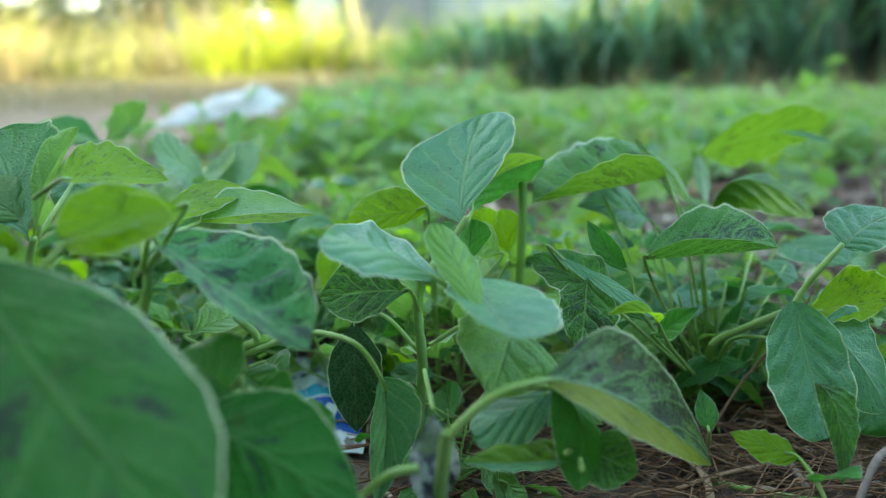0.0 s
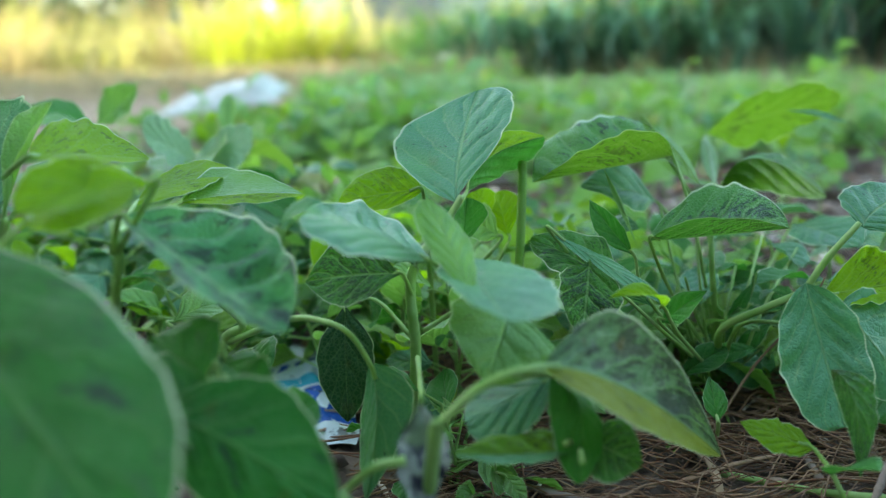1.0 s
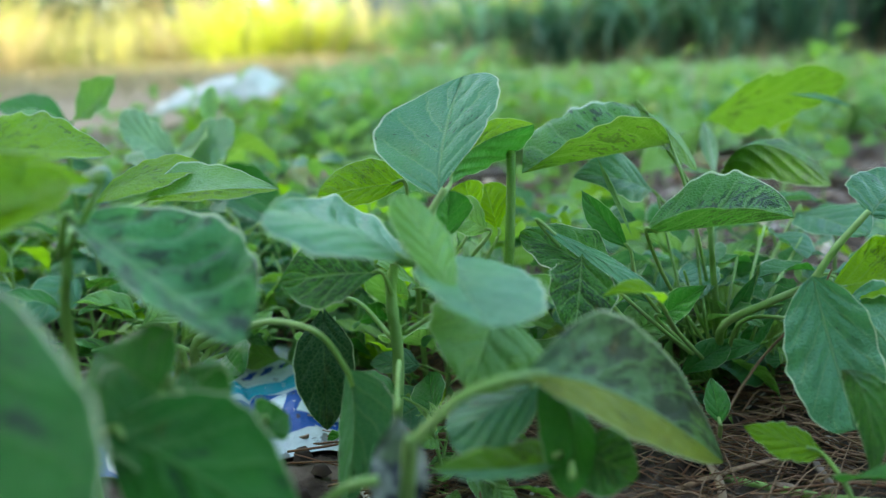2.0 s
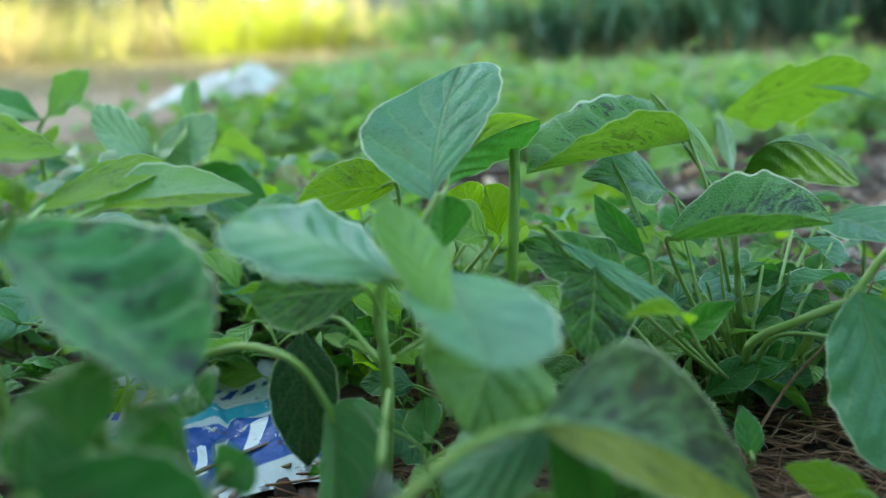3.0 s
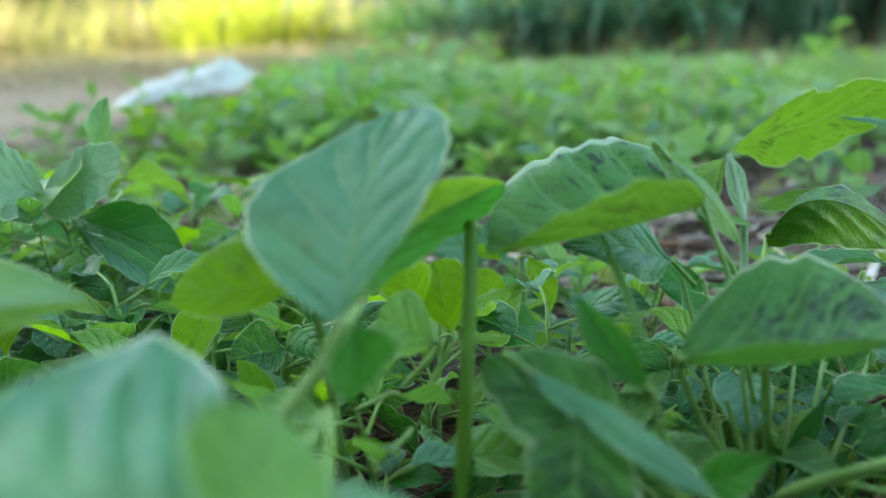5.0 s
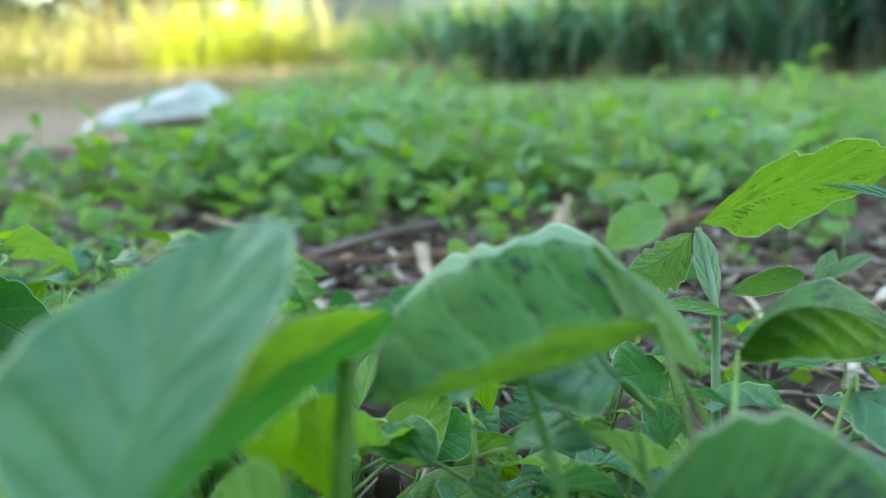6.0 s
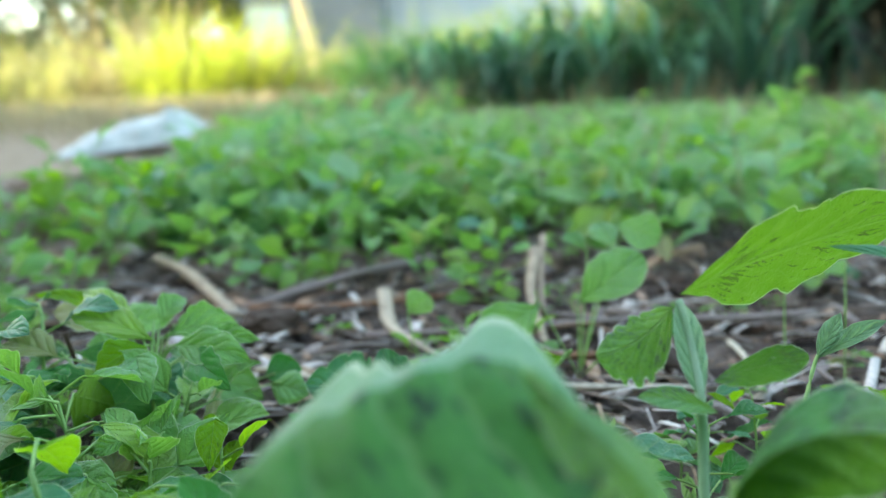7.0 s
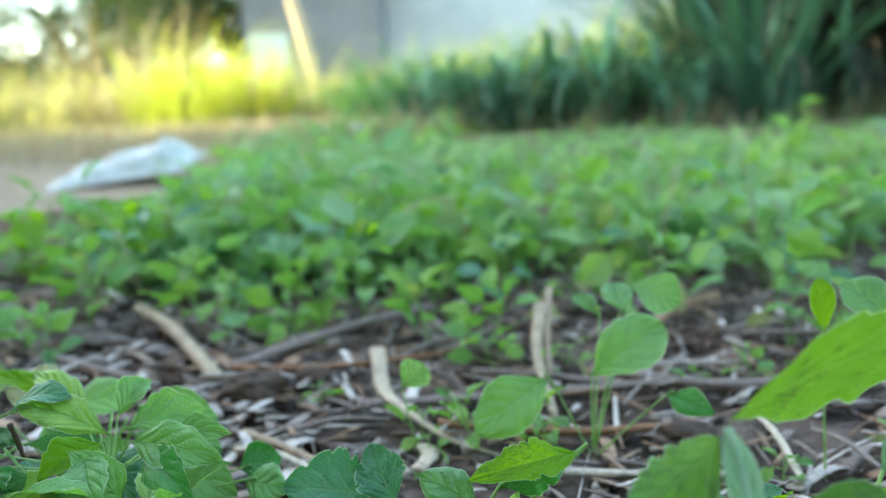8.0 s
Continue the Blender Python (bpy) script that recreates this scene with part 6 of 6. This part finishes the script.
def plant_tall_grass():
    rng = random.Random(21)
    for k in range(13):
        x = 0.95 + 0.42 * k + rng.uniform(-0.1, 0.1)
        big = min(1.0, 0.36 + 0.12 * k)
        grass_clump((x - 0.9, 6.5 + rng.uniform(-0.2, 0.6) - 0.05 * k), 130 if k < 8 else 60, 0.88 + 0.05 * k if k < 7 else 0.7 + 0.9 * big, 0.044, 3.0, 0.40, (GRASS_GREEN if k in (0, 1, 3, 4) else GRASS_SHADED) if k < 7 else GRASS_SHADED_BROWN, "dense green clump of tall arching grass in shade" if k < 7 else "dense clump of brown grass darkened as if in deep shade", 100 + k)
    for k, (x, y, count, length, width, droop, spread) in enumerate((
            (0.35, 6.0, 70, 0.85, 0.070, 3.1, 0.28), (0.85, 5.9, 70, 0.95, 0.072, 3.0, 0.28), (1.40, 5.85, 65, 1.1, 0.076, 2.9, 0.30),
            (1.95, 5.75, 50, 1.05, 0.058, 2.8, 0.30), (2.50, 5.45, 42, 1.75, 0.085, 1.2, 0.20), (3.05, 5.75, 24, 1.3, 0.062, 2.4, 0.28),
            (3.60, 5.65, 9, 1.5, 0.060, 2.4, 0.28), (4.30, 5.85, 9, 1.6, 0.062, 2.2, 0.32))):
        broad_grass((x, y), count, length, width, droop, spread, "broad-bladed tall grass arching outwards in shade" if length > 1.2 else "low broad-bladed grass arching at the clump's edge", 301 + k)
    for k in range(7):
        grass_clump((2.9 + 0.5 * k, 6.7 + rng.uniform(-0.2, 0.2)), 320, 2.6, 0.040, 1.3, 0.42, GRASS_SHADED_BROWN if k > 0 else GRASS_SHADED, "very tall dense thicket of brown grass darkened as if in deep shade" if k > 0 else "very tall dense green grass darkened as if in deep shade", 320 + k)
    for k in range(8):
        grass_clump((-0.2 + 0.62 * k, 7.7 + rng.uniform(-0.2, 0.3)), 160, 0.90 + 0.03 * k if k < 5 else 0.95 + 0.08 * k, 0.030, 1.7, 0.45, GRASS_GREEN, "tall green grass clump at the back of the bed", 140 + k)
    for k in range(6):
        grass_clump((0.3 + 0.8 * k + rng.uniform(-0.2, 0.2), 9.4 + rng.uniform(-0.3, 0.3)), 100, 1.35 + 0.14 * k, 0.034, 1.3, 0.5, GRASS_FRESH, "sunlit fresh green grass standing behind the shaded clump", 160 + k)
    for k in range(17):
        x, y = -8.2 + 0.46 * k + rng.uniform(-0.2, 0.2), 8.9 + rng.uniform(-0.6, 1.5)
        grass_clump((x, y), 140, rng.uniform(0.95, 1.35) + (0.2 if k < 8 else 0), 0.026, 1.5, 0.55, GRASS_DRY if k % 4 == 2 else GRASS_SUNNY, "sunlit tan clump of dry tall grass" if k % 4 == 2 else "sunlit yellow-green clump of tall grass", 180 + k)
    for k in range(3):
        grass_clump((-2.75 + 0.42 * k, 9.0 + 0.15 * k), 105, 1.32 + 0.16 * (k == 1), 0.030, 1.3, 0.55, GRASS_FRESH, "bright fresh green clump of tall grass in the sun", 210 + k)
    for k in range(3):
        grass_clump((-4.1 + 0.4 * k, 10.6 + 0.1 * k), 32, 2.2, 0.030, 0.8, 0.45, GRASS_DRY, "tall dry tan reeds standing in the sun", 220 + k)
    for k in range(14):
        grass_clump((-0.3 + 0.36 * k + rng.uniform(-0.2, 0.2), 5.6 + rng.uniform(-0.3, 0.25)), 60, 0.36, 0.010, 1.0, 0.22, GRASS_DRY, "dry brown grass tuft at the foot of the clump", 230 + k, "dry_grass_tuft", "dry grass tufts")
    for k in range(26):
        x, y = -5.4 + 0.19 * k + rng.uniform(-0.3, 0.3), 6.2 + 1.6 * rng.random()
        grass_clump((x, y), 80, rng.uniform(0.12, 0.30), 0.012, 1.4, 0.32, GRASS_SUNNY if k % 3 else GRASS_DRY, "short tan and greenish grass tuft on dry earth", 260 + k, "dry_grass_tuft", "dry grass tufts")


plant_tall_grass()


def dry_turf():
    rng = random.Random(77)
    heap = Heap()
    for k in range(12000):
        y = 4.2 + 6.5 * rng.random()
        x = rng.uniform(-0.62 * y - 0.5, 0.15)
        if x > -0.62 + 0.1 * (y - 5) and y < 6.2 or x < -1.0 and y < 4.8 and rng.random() < 0.6:
            continue
        a = rng.uniform(0, 6.28)
        tilt = rng.uniform(0.2, 1.0)
        heap.add(*blade((x, y, ground_height(x, y) - 0.005), (math.cos(a) * math.sin(tilt), math.sin(a) * math.sin(tilt), math.cos(tilt)), rng.uniform(0.06, 0.24), 0.009, 1.2, rng, 3))
    tagged(heap.object("dry_turf", GRASS_DRY), "thin dry brown turf beyond the weeds", "grass", kind="stuff")


dry_turf()


# ---- far buildings, post and trees ----
def box(lo, hi, bevel=0.0):
    bm = bmesh.new()
    bmesh.ops.create_cube(bm, size=1, matrix=Matrix.LocRotScale(((Vector(lo) + Vector(hi)) / 2), None, Vector(hi) - Vector(lo)))
    if bevel:
        bmesh.ops.bevel(bm, geom=bm.edges[:], offset=bevel, segments=1, affect="EDGES")
    return bm


def far_house(name, label, x0, x1, y0, y1, top, wall, door=None, windows=()):
    """A plain rendered house: walls, a low sheet roof, a door and windows with frames and panes."""
    g = ground_height(0, y0)
    ob = new(name)
    tagged(ob, label, "house")
    part("wall", box((x0, y0, g - 0.2), (x1, y1, g + top), 0.01), wall, ob)
    bm = bmesh.new()
    a = [bm.verts.new(p) for p in ((x0 - 0.4, y0 - 0.5, g + top + 0.003), (x1 + 0.4, y0 - 0.5, g + top + 0.003), (x1 + 0.4, y1 + 0.5, g + top + 0.003), (x0 - 0.4, y1 + 0.5, g + top + 0.003))]
    b = [bm.verts.new(p) for p in ((x0 - 0.4, (y0 + y1) / 2, g + top + 1.4), (x1 + 0.4, (y0 + y1) / 2, g + top + 1.4))]
    for f in ((a[0], a[1], b[1], b[0]), (a[2], a[3], b[0], b[1]), (a[1], a[2], b[1]), (a[3], a[0], b[0]), (a[3], a[2], a[1], a[0])):
        bm.faces.new(f)
    part("roof", bm, ROOFING, ob)
    if door:
        d = part("door", box((door[0], y0 - 0.05, g), (door[1], y0 - 0.004, g + door[2]), 0.01), PAINT_BLUE, ob, "pale blue painted door")
        part("handle", box((door[1] - 0.14, y0 - 0.10, g + 0.98), (door[1] - 0.10, y0 - 0.052, g + 1.12), 0.005), ROOFING, d)
    for wx, wz, ww, wh in windows:
        w = part("window", box((wx - 0.06, y0 - 0.05, g + wz - 0.06), (wx + ww + 0.06, y0 - 0.004, g + wz + wh + 0.06), 0.01), WALL_PALE, ob)
        part("pane", box((wx, y0 - 0.06, g + wz), (wx + ww, y0 - 0.052, g + wz + wh)), GLASS, w)
    return ob


far_house("grey_house", "grey plastered house with a pale blue door", -3.75, -0.75, 17.0, 23.0, 3.4, WALL_GREY, (-3.62, -2.78, 1.9))
far_house("pale_house", "white plastered house behind the tall grass", -1.5, 9.5, 21.0, 28.0, 4.2, WALL_PALE, None, ((6.8, 1.1, 1.2, 1.2),))
# a long house added out of view beside the bed, to cast its shade
far_house("unseen_shade_house", "long plain house added out of view to shade the bed", -19.0, -9.2, -14.0, 7.5, 7.4, WALL_GREY)
# added unseen behind the camera; keeps sky light off surfaces facing it
wall = part("light_blocking_wall", box((-9.0, -1.9, -0.3), (12.0, -1.65, 2.5), 0.02), WALL_GREY)
tagged(wall, "plain grey wall added behind the camera to block sky light", "wall", kind="structure")

post = part("timber_post", raw_mesh("timber_post", *tube([(-1.50, 13.0, 0.1), (-1.83, 13.0, 1.6), (-2.22, 13.0, 3.2)], 0.10, 0.09, 10, 4, 1.0, 0.04, 3)), TIMBER)
tagged(post, "leaning pale timber post behind the sunlit grass", "post")


def tree(at, height, crown, seed, label, clumps=8):
    """A tapered trunk with limbs and a crown of many small leaves in loose clumps."""
    rng = random.Random(seed)
    ob = new("tree")
    ob.location = at
    tagged(ob, label, "tree", "trees at the far side")
    at = Vector(at)
    fork = at + Vector((rng.uniform(-0.2, 0.2), 0, height * 0.16))
    part("trunk", raw_mesh("trunk", *tube([at - Vector((0, 0, 0.2)), (at + fork) / 2 + Vector((0.12, 0, 0)), fork], 0.22, 0.15, 10, 5, 1, 0.06, seed)), BARK, ob)
    heap = Heap()
    for k in range(11):
        a = k * 2.4 + rng.uniform(-0.4, 0.4)
        end = fork + Vector((math.cos(a) * crown * rng.uniform(0.5, 1.0), math.sin(a) * crown * rng.uniform(0.5, 1.0), rng.uniform(0.0, 0.62) * height))
        bend = (fork + end) / 2 + Vector((0, 0, 0.12 * height))
        part("limb", raw_mesh("limb", *tube([fork, bend, end], 0.085, 0.02, 7, 5, 1, 0.05, seed + k)), BARK, ob)
        for c in range(clumps):
            mid = bend.lerp(end, rng.uniform(0.1, 1.15)) + Vector((rng.gauss(0, 0.45), rng.gauss(0, 0.45), rng.gauss(0, 0.4)))
            for i in range(46):
                p = mid + Vector((rng.gauss(0, 0.28), rng.gauss(0, 0.28), rng.gauss(0, 0.22)))
                d = Vector((rng.gauss(0, 1), rng.gauss(0, 1), rng.gauss(-0.3, 0.6))).normalized()
                heap.add(*leaf_sheet(p, p + d * rng.uniform(0.16, 0.29), rng.uniform(0.09, 0.15), (0.2, 0.3, 1), 0.05, (10, 10), "ovate", 0.0, nu=2, nv=2, seed=i))
    heap.object("crown", LEAF_CROWN, ob)
    return ob


tree((-10.2, 17.0, 0.11), 4.6, 2.2, 31, "spreading tree with dark leaves and sky between them", 7)
tree((-7.7, 18.5, 0.11), 4.8, 2.0, 32, "tree with gaps of bright sky in its crown", 7)
tree((-5.5, 18.0, 0.11), 4.8, 1.7, 34, "dark leafy tree beside the grey house", 15)
tree((-4.6, 25.5, 0.11), 6.4, 2.4, 33, "tall tree standing behind the grey house")


def far_hedge():
    """A dark rank of bushes that closes the far side of the open ground."""
    rng = random.Random(404)
    heap = Heap()
    for k in range(10000):
        x = rng.uniform(-34, -3.9)
        top = (1.9 if x > -10 else 2.6) + 0.5 * noise.noise((x * 0.35, 0, 3)) + 0.4 * noise.noise((x * 1.3, 0, 8))
        z = 0.1 + top * rng.random() ** 0.8
        p = Vector((x, 30 + rng.gauss(0, 0.7) - 0.25 * (top - z), z))
        d = Vector((rng.gauss(0, 1), rng.gauss(0, 1), rng.gauss(-0.2, 0.6))).normalized()
        heap.add(*leaf_sheet(p, p + d * rng.uniform(0.25, 0.45), rng.uniform(0.16, 0.28), (0.2, -0.5, 1), 0.05, (10, 10), "ovate", 0.0, nu=2, nv=2, seed=k))
    tagged(heap.object("far_hedge", LEAF_CROWN), "dark leafy hedge closing the far side of the ground", "hedge", kind="stuff")


far_hedge()
